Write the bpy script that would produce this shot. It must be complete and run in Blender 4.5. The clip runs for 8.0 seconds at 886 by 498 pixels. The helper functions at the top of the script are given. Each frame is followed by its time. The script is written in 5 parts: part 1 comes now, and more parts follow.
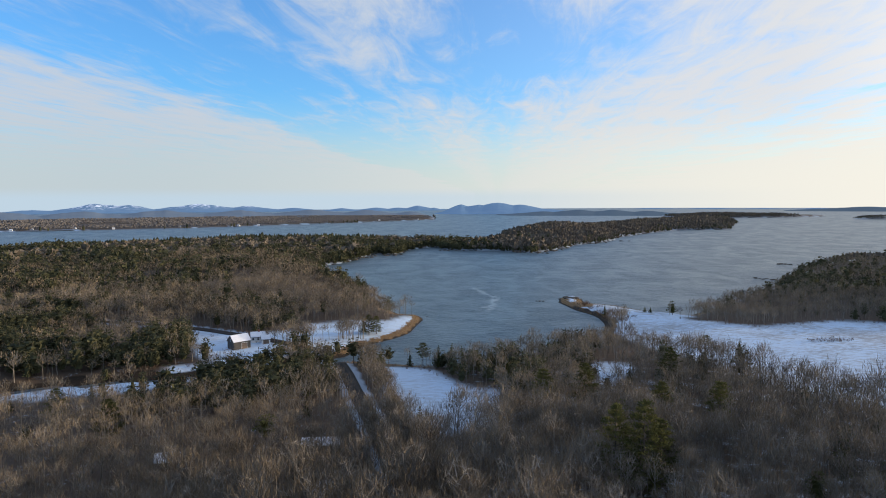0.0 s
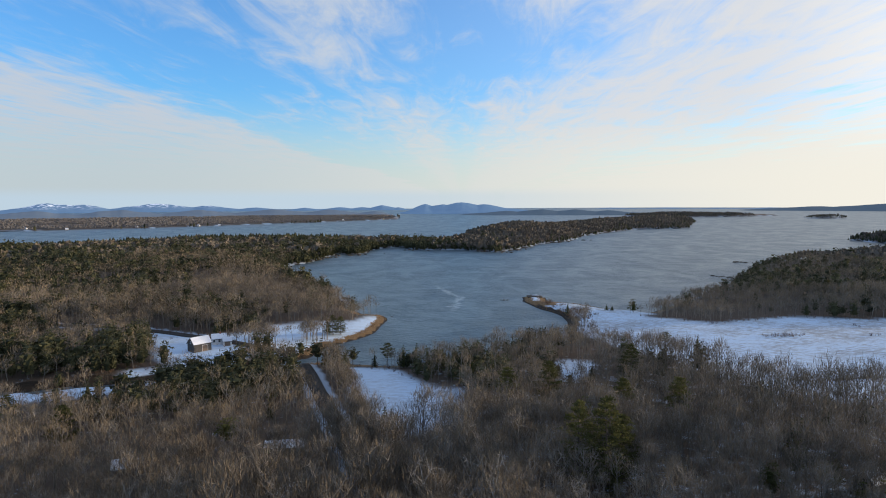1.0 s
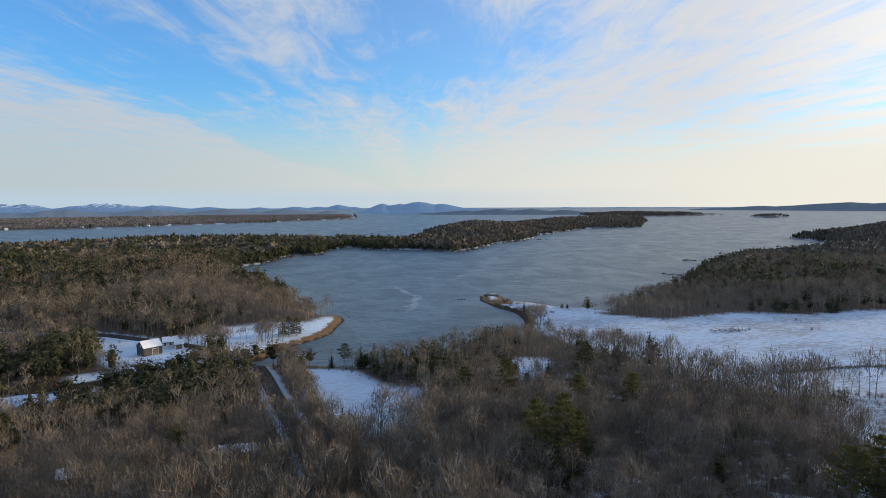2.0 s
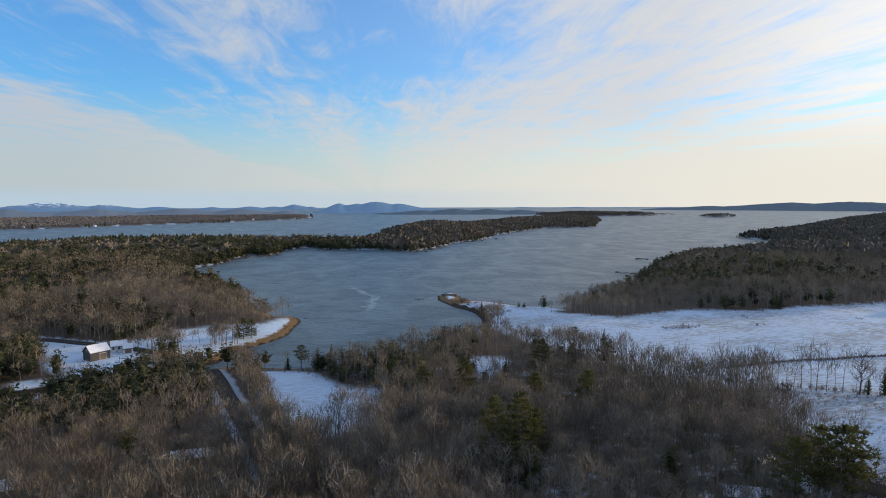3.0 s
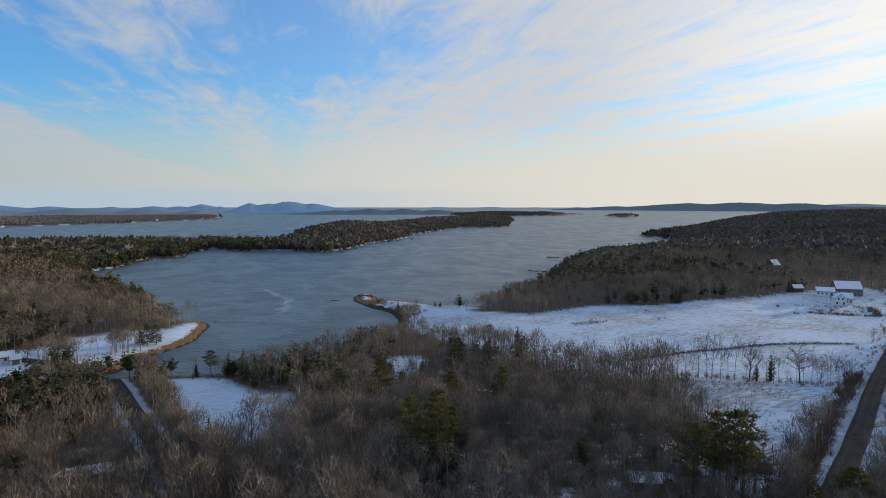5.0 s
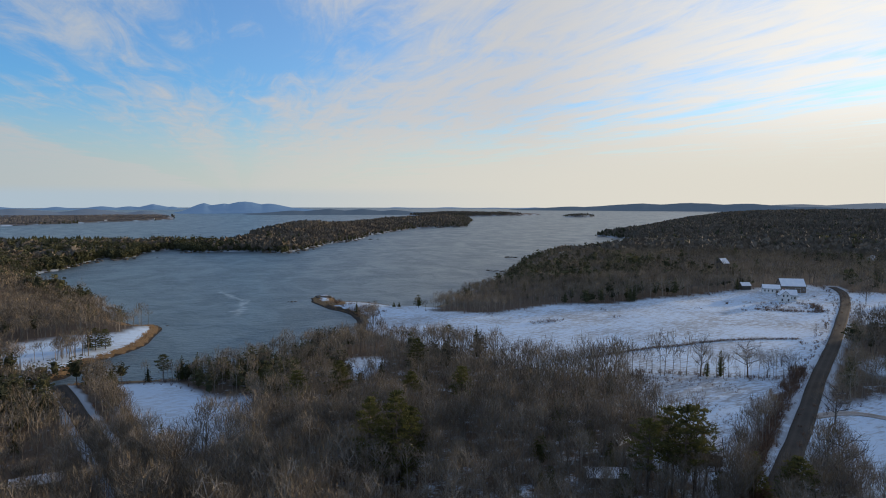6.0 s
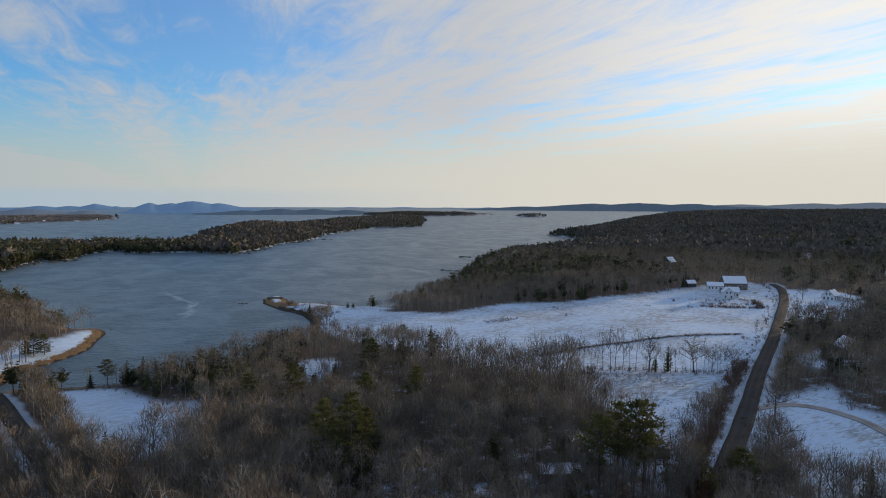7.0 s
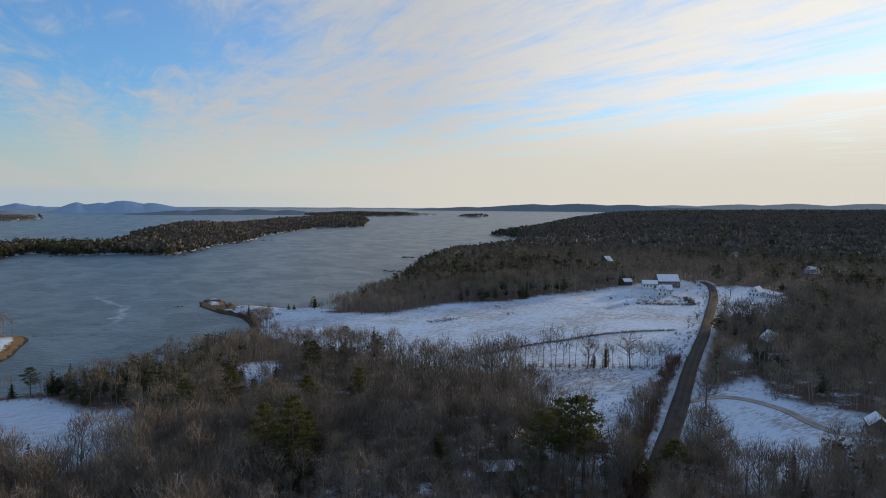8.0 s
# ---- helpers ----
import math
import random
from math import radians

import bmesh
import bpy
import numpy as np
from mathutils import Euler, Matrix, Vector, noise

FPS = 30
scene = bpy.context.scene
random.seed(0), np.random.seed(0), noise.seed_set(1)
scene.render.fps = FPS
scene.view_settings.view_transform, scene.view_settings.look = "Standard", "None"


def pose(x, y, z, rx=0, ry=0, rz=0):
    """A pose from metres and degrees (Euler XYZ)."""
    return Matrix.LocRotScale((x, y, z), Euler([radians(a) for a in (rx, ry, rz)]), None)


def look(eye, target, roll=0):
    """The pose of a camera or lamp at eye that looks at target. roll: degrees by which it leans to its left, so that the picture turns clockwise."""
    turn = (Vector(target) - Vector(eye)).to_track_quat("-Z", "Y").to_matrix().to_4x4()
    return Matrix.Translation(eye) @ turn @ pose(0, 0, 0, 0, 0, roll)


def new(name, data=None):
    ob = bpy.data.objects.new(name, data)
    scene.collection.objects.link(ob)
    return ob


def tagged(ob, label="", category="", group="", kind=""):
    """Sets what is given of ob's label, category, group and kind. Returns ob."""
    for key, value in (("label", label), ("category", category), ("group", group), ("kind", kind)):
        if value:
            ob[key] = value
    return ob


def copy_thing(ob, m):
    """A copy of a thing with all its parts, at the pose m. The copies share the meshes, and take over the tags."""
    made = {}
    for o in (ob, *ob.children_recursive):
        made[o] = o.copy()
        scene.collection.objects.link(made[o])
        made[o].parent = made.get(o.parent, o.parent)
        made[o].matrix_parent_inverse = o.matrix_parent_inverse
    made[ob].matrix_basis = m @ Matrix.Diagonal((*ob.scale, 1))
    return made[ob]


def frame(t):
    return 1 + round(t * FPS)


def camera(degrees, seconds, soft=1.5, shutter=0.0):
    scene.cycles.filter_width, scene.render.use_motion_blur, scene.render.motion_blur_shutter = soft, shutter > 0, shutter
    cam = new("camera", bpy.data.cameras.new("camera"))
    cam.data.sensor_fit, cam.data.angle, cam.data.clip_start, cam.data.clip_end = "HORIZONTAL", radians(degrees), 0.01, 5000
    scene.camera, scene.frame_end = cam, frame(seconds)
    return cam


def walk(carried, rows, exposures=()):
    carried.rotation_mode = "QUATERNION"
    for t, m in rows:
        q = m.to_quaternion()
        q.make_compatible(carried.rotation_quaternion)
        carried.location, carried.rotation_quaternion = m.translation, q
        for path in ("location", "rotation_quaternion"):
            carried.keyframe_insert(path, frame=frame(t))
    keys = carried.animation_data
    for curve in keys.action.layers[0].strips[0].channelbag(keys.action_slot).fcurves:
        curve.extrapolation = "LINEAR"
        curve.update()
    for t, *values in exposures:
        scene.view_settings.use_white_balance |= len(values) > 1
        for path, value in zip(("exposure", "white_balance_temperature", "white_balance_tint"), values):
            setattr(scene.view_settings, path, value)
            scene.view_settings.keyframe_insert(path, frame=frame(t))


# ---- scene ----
# A tidal bay in late winter seen from the air: camera, light, materials, land, woods, farms.
cam = camera(70.31, 8.0, soft=1.0)
EYE = 66.0
TURN = [(0, 0, -4.4, -.29), (.5, -1.51, -4.43, -.27), (1, -3.24, -4.45, -.26), (1.5, -5.18, -4.48, -.24), (3, -11.0, -4.53, -.13),
        (3.5, -12.94, -4.54, -.08), (4, -14.87, -4.54, -.04), (4.5, -16.81, -4.54, -.01), (6, -22.43, -4.51, .10),
        (6.5, -24.49, -4.51, .13), (7, -26.61, -4.51, .19), (7.5, -28.95, -4.5, .25), (8, -31.83, -4.46, .35)]
walk(cam, [(t, pose(0, 0, EYE, 90 + p, 0, y) @ pose(0, 0, 0, 0, 0, r)) for t, y, p, r in TURN],
     [(0, 0.10, 6420, 10), (1.5, 0.02, 6420, 10), (3, -0.06, 6420, 10), (4.5, -0.17, 6420, 10), (6, -0.28, 6420, 10), (8, -0.38, 6420, 10)])

# ---------------------------------------------------------------- light
SUN_AZ, SUN_EL = 78.0, 7.0


def wire(nt, sock, value):
    if isinstance(value, bpy.types.NodeSocket):
        nt.links.new(value, sock)
    else:
        sock.default_value = value


def math_node(nt, op, a, b=0.0, c=0.0, clamp=False):
    n = nt.nodes.new("ShaderNodeMath")
    n.operation, n.use_clamp = op, clamp
    for s, v in zip(n.inputs, (a, b, c)):
        wire(nt, s, v)
    return n.outputs[0]


def mix_node(nt, fac, a, b, mode="MIX"):
    n = nt.nodes.new("ShaderNodeMix")
    n.data_type, n.blend_type = "RGBA", mode
    wire(nt, n.inputs[0], fac)
    wire(nt, n.inputs[6], a)
    wire(nt, n.inputs[7], b)
    return n.outputs[2]


def step_node(nt, value, lo, hi, to_lo=0.0, to_hi=1.0):
    n = nt.nodes.new("ShaderNodeMapRange")
    n.interpolation_type = "SMOOTHSTEP"
    for s, v in zip(n.inputs, (value, lo, hi, to_lo, to_hi)):
        wire(nt, s, v)
    return n.outputs[0]


def noise_node(nt, vec, scale, detail=4.0, rough=0.55, distort=0.0):
    n = nt.nodes.new("ShaderNodeTexNoise")
    for key, v in (("Vector", vec), ("Scale", scale), ("Detail", detail), ("Roughness", rough), ("Distortion", distort)):
        wire(nt, n.inputs[key], v)
    return n.outputs[0]


def ramp_node(nt, fac, stops, mode="EASE"):
    n = nt.nodes.new("ShaderNodeValToRGB")
    n.color_ramp.interpolation = mode
    el = n.color_ramp.elements
    while len(el) < len(stops):
        el.new(0.5)
    for e, (p, c) in zip(el, stops):
        e.position = p
        e.color = (c, c, c, 1) if isinstance(c, float) else (*c, 1)
    wire(nt, n.inputs[0], fac)
    return n.outputs[0]


def xyz_node(nt, x, y, z):
    n = nt.nodes.new("ShaderNodeCombineXYZ")
    for s, v in zip(n.inputs, (x, y, z)):
        wire(nt, s, v)
    return n.outputs[0]


def build_sky():
    world = bpy.data.worlds.new("winter_sky")
    scene.world = world
    world.use_nodes = True
    nt = world.node_tree
    nt.nodes.clear()
    sky = nt.nodes.new("ShaderNodeTexSky")
    sky.sky_type, sky.sun_disc = "NISHITA", False
    sky.sun_elevation, sky.sun_rotation = radians(SUN_EL), radians(SUN_AZ)
    sky.air_density, sky.dust_density, sky.ozone_density = 1.0, 0.3, 2.7
    blue = mix_node(nt, 1.0, sky.outputs[0], (0.22 * 0.54, 0.22 * 1.08, 0.22 * 1.58, 1), "MULTIPLY")
    co = nt.nodes.new("ShaderNodeTexCoord")
    sep = nt.nodes.new("ShaderNodeSeparateXYZ")
    nt.links.new(co.outputs["Generated"], sep.inputs[0])
    x, y, z = sep.outputs
    # streets of cirrus run away towards one bearing, five degrees right of ahead
    c, s = math.cos(radians(5)), math.sin(radians(5))
    xs = math_node(nt, "SUBTRACT", math_node(nt, "MULTIPLY", x, c), math_node(nt, "MULTIPLY", y, s))
    ys = math_node(nt, "ADD", math_node(nt, "MULTIPLY", x, s), math_node(nt, "MULTIPLY", y, c))
    zc = math_node(nt, "MAXIMUM", z, 0.012)
    v = math_node(nt, "DIVIDE", xs, zc)
    u = math_node(nt, "DIVIDE", ys, zc)
    warp = noise_node(nt, xyz_node(nt, math_node(nt, "MULTIPLY", v, 0.5), math_node(nt, "MULTIPLY", u, 0.22), 0), 1.0, 3.0, 0.5)
    phi = math_node(nt, "ARCTAN2", xs, zc)
    phi = math_node(nt, "ADD", phi, math_node(nt, "MULTIPLY", math_node(nt, "SUBTRACT", warp, 0.5), 0.30))
    p01 = math_node(nt, "DIVIDE", math_node(nt, "ADD", phi, math.pi / 2), math.pi)
    deg = lambda a: (a + 90) / 180
    bands = ramp_node(nt, p01, [(deg(-90), .66), (deg(-76), .74), (deg(-73), .72), (deg(-70.5), .12), (deg(-62), .10), (deg(-54), .28), (deg(-42), .58), (deg(-24), .52),
                                (deg(-6), .22), (deg(8), .26), (deg(24), .48), (deg(48), .68), (deg(64), .78), (deg(72), .72), (deg(75.5), .44), (deg(77.5), .80),
                                (deg(79.5), .40), (deg(82), .84), (deg(90), .85)])
    # open blue window ahead
    hu = math_node(nt, "DIVIDE", math_node(nt, "SUBTRACT", u, 5.0), 1.15)
    hv = math_node(nt, "DIVIDE", math_node(nt, "ADD", v, 0.85), 0.95)
    r2 = math_node(nt, "ADD", math_node(nt, "MULTIPLY", hu, hu), math_node(nt, "MULTIPLY", hv, hv))
    r2 = math_node(nt, "ADD", r2, math_node(nt, "MULTIPLY", math_node(nt, "SUBTRACT", warp, 0.5), 3.4))
    hole = step_node(nt, r2, -0.2, 2.2, 0.22, 0.0)
    gu = math_node(nt, "DIVIDE", math_node(nt, "SUBTRACT", u, 4.6), 1.7)
    gv = math_node(nt, "DIVIDE", math_node(nt, "SUBTRACT", v, 0.35), 0.8)
    g2 = math_node(nt, "ADD", math_node(nt, "MULTIPLY", gu, gu), math_node(nt, "MULTIPLY", gv, gv))
    hole = math_node(nt, "MAXIMUM", hole, step_node(nt, g2, 0.0, 1.6, 0.30, 0.0))
    fibre = noise_node(nt, xyz_node(nt, math_node(nt, "MULTIPLY", v, 3.4), math_node(nt, "MULTIPLY", u, 0.75), 3.0), 1.0, 8.0, 0.66, 0.9)
    puffs = noise_node(nt, xyz_node(nt, math_node(nt, "MULTIPLY", v, 1.1), math_node(nt, "MULTIPLY", u, 0.9), 7.0), 1.0, 5.0, 0.6, 0.4)
    tex = math_node(nt, "ADD", math_node(nt, "MULTIPLY", math_node(nt, "SUBTRACT", fibre, 0.5), 1.2),
                    math_node(nt, "MULTIPLY", math_node(nt, "SUBTRACT", puffs, 0.5), 0.7))
    tex = math_node(nt, "MULTIPLY", tex, step_node(nt, z, 0.02, 0.11, 0.5, 1.4))
    cover = math_node(nt, "ADD", math_node(nt, "SUBTRACT", bands, hole), tex)
    cover = step_node(nt, cover, 0.0, 0.95)
    sa = radians(SUN_AZ)
    toward = math_node(nt, "ADD", math_node(nt, "MULTIPLY", x, math.sin(sa)), math_node(nt, "MULTIPLY", y, math.cos(sa)))
    thin = step_node(nt, toward, -0.2, 0.95, 0.08, 0.36)
    cover = math_node(nt, "ADD", thin, math_node(nt, "MULTIPLY", cover, math_node(nt, "SUBTRACT", 1.0, thin)))
    cover = math_node(nt, "MULTIPLY", cover, step_node(nt, z, 0.34, 0.75, 1.0, 0.9))
    # warmth grows towards the sun
    warm = step_node(nt, toward, -0.3, 1.0)
    cloud = mix_node(nt, warm, (0.52, 0.58, 0.66, 1), (0.74, 0.745, 0.76, 1))
    low = mix_node(nt, warm, (0.51, 0.58, 0.61, 1), (0.91, 0.86, 0.745, 1))
    cloud = mix_node(nt, step_node(nt, toward, 0.62, 1.0), cloud, (1.22, 1.17, 1.08, 1))
    cloud = mix_node(nt, step_node(nt, z, 0.01, 0.13), low, cloud)
    colour = mix_node(nt, cover, blue, cloud)
    haze = step_node(nt, z, 0.0, 0.17, 0.92, 0.0)
    colour = mix_node(nt, haze, colour, low)
    veil = math_node(nt, "MULTIPLY", step_node(nt, z, 0.004, 0.022, 0.75, 0.0), step_node(nt, toward, 0.0, 0.75, 1.0, 0.0))
    colour = mix_node(nt, veil, colour, (0.50, 0.63, 0.74, 1))
    bg = nt.nodes.new("ShaderNodeBackground")
    nt.links.new(colour, bg.inputs[0])
    out = nt.nodes.new("ShaderNodeOutputWorld")
    nt.links.new(bg.outputs[0], out.inputs[0])


build_sky()
sun_data = bpy.data.lights.new("sun", "SUN")
sun_data.energy, sun_data.angle, sun_data.color = 4.6, radians(0.8), (1.0, 0.78, 0.54)
sun = new("sun", sun_data)
sun.matrix_world = look((300 * math.sin(radians(SUN_AZ)), 300 * math.cos(radians(SUN_AZ)), 300 * math.tan(radians(SUN_EL))), (0, 0, 0))


# ---------------------------------------------------------------- materials
def material(name, rough=0.9, spec=0.2, metal=0.0):
    m = bpy.data.materials.new(name)
    m.use_nodes = True
    nt = m.node_tree
    b = nt.nodes["Principled BSDF"]
    b.inputs["Roughness"].default_value = rough
    b.inputs["Specular IOR Level"].default_value = spec
    b.inputs["Metallic"].default_value = metal
    pos = nt.nodes.new("ShaderNodeNewGeometry").outputs["Position"]
    return m, nt, b, pos


def attr(nt, name):
    n = nt.nodes.new("ShaderNodeAttribute")
    n.attribute_name = name
    return n.outputs["Fac"]


def bump(nt, b, height, strength, distance):
    n = nt.nodes.new("ShaderNodeBump")
    wire(nt, n.inputs["Strength"], strength)
    wire(nt, n.inputs["Distance"], distance)
    wire(nt, n.inputs["Height"], height)
    nt.links.new(n.outputs[0], b.inputs["Normal"])


def tinted(name, dark, light, scale, rough=0.9, spec=0.15, tone=False, bumps=0.0, fine=8.0, glow_through=0.0):
    """Two-colour surface with coarse and fine variation; tone: a value for each plant."""
    m, nt, b, pos = material(name, rough, spec)
    f = math_node(nt, "ADD", math_node(nt, "MULTIPLY", noise_node(nt, pos, scale, 3), 0.6), math_node(nt, "MULTIPLY", noise_node(nt, pos, scale * fine, 3), 0.4))
    f = step_node(nt, f, 0.3, 0.7)
    if tone:
        f = math_node(nt, "ADD", math_node(nt, "MULTIPLY", f, 0.35), math_node(nt, "MULTIPLY", attr(nt, "tone"), 0.65))
    col = mix_node(nt, f, (*dark, 1), (*light, 1))
    nt.links.new(col, b.inputs["Base Color"])
    if glow_through:
        see_through(nt, b, col, glow_through)
    if bumps:
        bump(nt, b, noise_node(nt, pos, scale * fine, 4), 0.6, bumps)
    return m


def see_through(nt, b, col, share):
    """Light passes through needles."""
    tr = nt.nodes.new("ShaderNodeBsdfTranslucent")
    nt.links.new(col, tr.inputs[0])
    mx = nt.nodes.new("ShaderNodeMixShader")
    mx.inputs[0].default_value = share
    nt.links.new(b.outputs[0], mx.inputs[1])
    nt.links.new(tr.outputs[0], mx.inputs[2])
    nt.links.new(mx.outputs[0], nt.nodes["Material Output"].inputs["Surface"])


def object_tinted(name, dark, light, scale, glow_through=0.0):
    """As tinted, with one value for each object."""
    m, nt, b, pos = material(name, 0.9, 0.15)
    f = step_node(nt, noise_node(nt, pos, scale, 4), 0.3, 0.7)
    info = nt.nodes.new("ShaderNodeObjectInfo")
    f = math_node(nt, "ADD", math_node(nt, "MULTIPLY", f, 0.4), math_node(nt, "MULTIPLY", info.outputs["Random"], 0.6))
    col = mix_node(nt, f, (*dark, 1), (*light, 1))
    nt.links.new(col, b.inputs["Base Color"])
    if glow_through:
        see_through(nt, b, col, glow_through)
    return m


def ground_material():
    m, nt, b, pos = material("snowy_ground", 0.85, 0.25)
    big, mid, fine = noise_node(nt, pos, 0.035, 4), noise_node(nt, pos, 0.22, 5, 0.6), noise_node(nt, pos, 1.7, 4, 0.65)
    grain = noise_node(nt, pos, 9.0, 3)
    # snow is tinted blue: the look of skylit shade put into its colour
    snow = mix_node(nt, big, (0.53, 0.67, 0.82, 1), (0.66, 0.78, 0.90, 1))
    grass = mix_node(nt, mid, (0.13, 0.105, 0.075, 1), (0.25, 0.20, 0.15, 1))
    leaf = mix_node(nt, fine, (0.055, 0.039, 0.027, 1), (0.13, 0.093, 0.063, 1))
    # wind-scoured tufts show through on the fields, in lines across the slope
    stretch = nt.nodes.new("ShaderNodeMapping")
    stretch.inputs["Rotation"].default_value = (0, 0, radians(35))
    stretch.inputs["Scale"].default_value = (0.3, 1.2, 1)
    nt.links.new(pos, stretch.inputs["Vector"])
    lines = noise_node(nt, stretch.outputs[0], 1.0, 5, 0.62, 0.5)
    scour = math_node(nt, "ADD", math_node(nt, "MULTIPLY", lines, 0.75), math_node(nt, "MULTIPLY", big, 0.45))
    tufts = math_node(nt, "MULTIPLY", step_node(nt, scour, 0.53, 0.72), attr(nt, "scour"))
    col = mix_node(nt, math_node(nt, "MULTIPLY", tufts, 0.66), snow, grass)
    lit = math_node(nt, "ADD", math_node(nt, "MULTIPLY", mid, 0.7), math_node(nt, "MULTIPLY", fine, 0.4))
    litter = math_node(nt, "MULTIPLY", step_node(nt, math_node(nt, "ADD", lit, math_node(nt, "MULTIPLY", attr(nt, "thick"), 0.26)), 0.46, 0.66), attr(nt, "litter"))
    col = mix_node(nt, litter, col, leaf)
    shore = attr(nt, "marsh")
    edge = step_node(nt, math_node(nt, "ADD", shore, math_node(nt, "MULTIPLY", math_node(nt, "SUBTRACT", mid, 0.5), 1.7)), 0.40, 0.58)
    reed = mix_node(nt, fine, (0.10, 0.058, 0.026, 1), (0.31, 0.195, 0.09, 1))
    col = mix_node(nt, edge, col, reed)
    wet = mix_node(nt, fine, (0.016, 0.011, 0.007, 1), (0.045, 0.032, 0.020, 1))
    col = mix_node(nt, step_node(nt, attr(nt, "mud"), 0.4, 0.6), col, wet)
    nt.links.new(col, b.inputs["Base Color"])
    hgt = math_node(nt, "ADD", math_node(nt, "MULTIPLY", lines, 0.6), math_node(nt, "ADD", math_node(nt, "MULTIPLY", fine, 0.3), math_node(nt, "MULTIPLY", grain, 0.06)))
    bump(nt, b, hgt, 0.55, 0.5)
    return m


def water_material():
    m, nt, b, pos = material("bay_water", 0.12, 0.42)
    b.inputs["IOR"].default_value = 1.33
    gust = nt.nodes.new("ShaderNodeMapping")
    gust.inputs["Rotation"].default_value = (0, 0, radians(12))
    gust.inputs["Scale"].default_value = (0.034, 0.022, 1)
    nt.links.new(pos, gust.inputs["Vector"])
    paws = noise_node(nt, gust.outputs[0], 1.0, 5, 0.62, 0.8)
    chop = nt.nodes.new("ShaderNodeMapping")
    chop.inputs["Rotation"].default_value = (0, 0, radians(68))
    chop.inputs["Scale"].default_value = (0.45, 0.8, 1)
    nt.links.new(pos, chop.inputs["Vector"])
    waves = math_node(nt, "ADD", noise_node(nt, chop.outputs[0], 0.55, 4, 0.6), math_node(nt, "MULTIPLY", noise_node(nt, chop.outputs[0], 0.09, 3, 0.5), 1.6))
    power = step_node(nt, paws, 0.35, 0.65, 0.5, 1.0)
    body = mix_node(nt, paws, (0.092, 0.132, 0.150, 1), (0.062, 0.098, 0.118, 1))
    # thin foam lines where the tide turns off the point
    sep = nt.nodes.new("ShaderNodeSeparateXYZ")
    nt.links.new(pos, sep.inputs[0])
    sx, sy = math_node(nt, "ADD", sep.outputs[0], 121), math_node(nt, "SUBTRACT", sep.outputs[1], 423)
    arc = math_node(nt, "SQRT", math_node(nt, "ADD", math_node(nt, "MULTIPLY", sx, sx), math_node(nt, "MULTIPLY", sy, sy)))
    eddy = noise_node(nt, pos, 0.035, 4, 0.6, 1.0)
    arc = math_node(nt, "ADD", math_node(nt, "SUBTRACT", arc, 153), math_node(nt, "MULTIPLY", math_node(nt, "SUBTRACT", eddy, 0.5), 26))
    thread = step_node(nt, math_node(nt, "ABSOLUTE", arc), 0.4, 3.4, 1.0, 0.0)
    thread = math_node(nt, "MULTIPLY", thread, step_node(nt, math_node(nt, "ABSOLUTE", sy), 36, 66, 1.0, 0.0))
    thread = math_node(nt, "MULTIPLY", thread, step_node(nt, sx, 100, 130))
    thread = math_node(nt, "MULTIPLY", thread, step_node(nt, noise_node(nt, pos, 0.25, 4, 0.7), 0.32, 0.6))
    body = mix_node(nt, math_node(nt, "MULTIPLY", thread, 0.7), body, (0.45, 0.5, 0.53, 1))
    nt.links.new(body, b.inputs["Base Color"])
    wire(nt, b.inputs["Roughness"], step_node(nt, paws, 0.35, 0.65, 0.29, 0.37))
    bump(nt, b, waves, power, 0.9)
    return m


def road_material(name, dark, light):
    m, nt, b, pos = material(name, 0.92, 0.08)
    f = math_node(nt, "ADD", math_node(nt, "MULTIPLY", noise_node(nt, pos, 0.12, 4), 0.6), math_node(nt, "MULTIPLY", noise_node(nt, pos, 3.0, 3), 0.4))
    worn = attr(nt, "worn")
    col = mix_node(nt, step_node(nt, f, 0.35, 0.65), (*dark, 1), (*light, 1))
    col = mix_node(nt, math_node(nt, "MULTIPLY", worn, 0.3), col, (light[0] * 1.7, light[1] * 1.65, light[2] * 1.6, 1))
    nt.links.new(col, b.inputs["Base Color"])
    bump(nt, b, noise_node(nt, pos, 9.0, 3), 0.3, 0.02)
    return m


def board_material(name, dark, light, lines=6.0):
    m, nt, b, pos = material(name, 0.75, 0.25)
    mp = nt.nodes.new("ShaderNodeMapping")
    mp.inputs["Scale"].default_value = (0.4, 0.4, lines)
    nt.links.new(pos, mp.inputs["Vector"])
    f = math_node(nt, "ADD", math_node(nt, "MULTIPLY", noise_node(nt, mp.outputs[0], 1.0, 3), 0.6), math_node(nt, "MULTIPLY", noise_node(nt, pos, 0.7, 3), 0.4))
    nt.links.new(mix_node(nt, step_node(nt, f, 0.3, 0.7), (*dark, 1), (*light, 1)), b.inputs["Base Color"])
    bump(nt, b, noise_node(nt, mp.outputs[0], 1.0, 3), 0.4, 0.03)
    return m


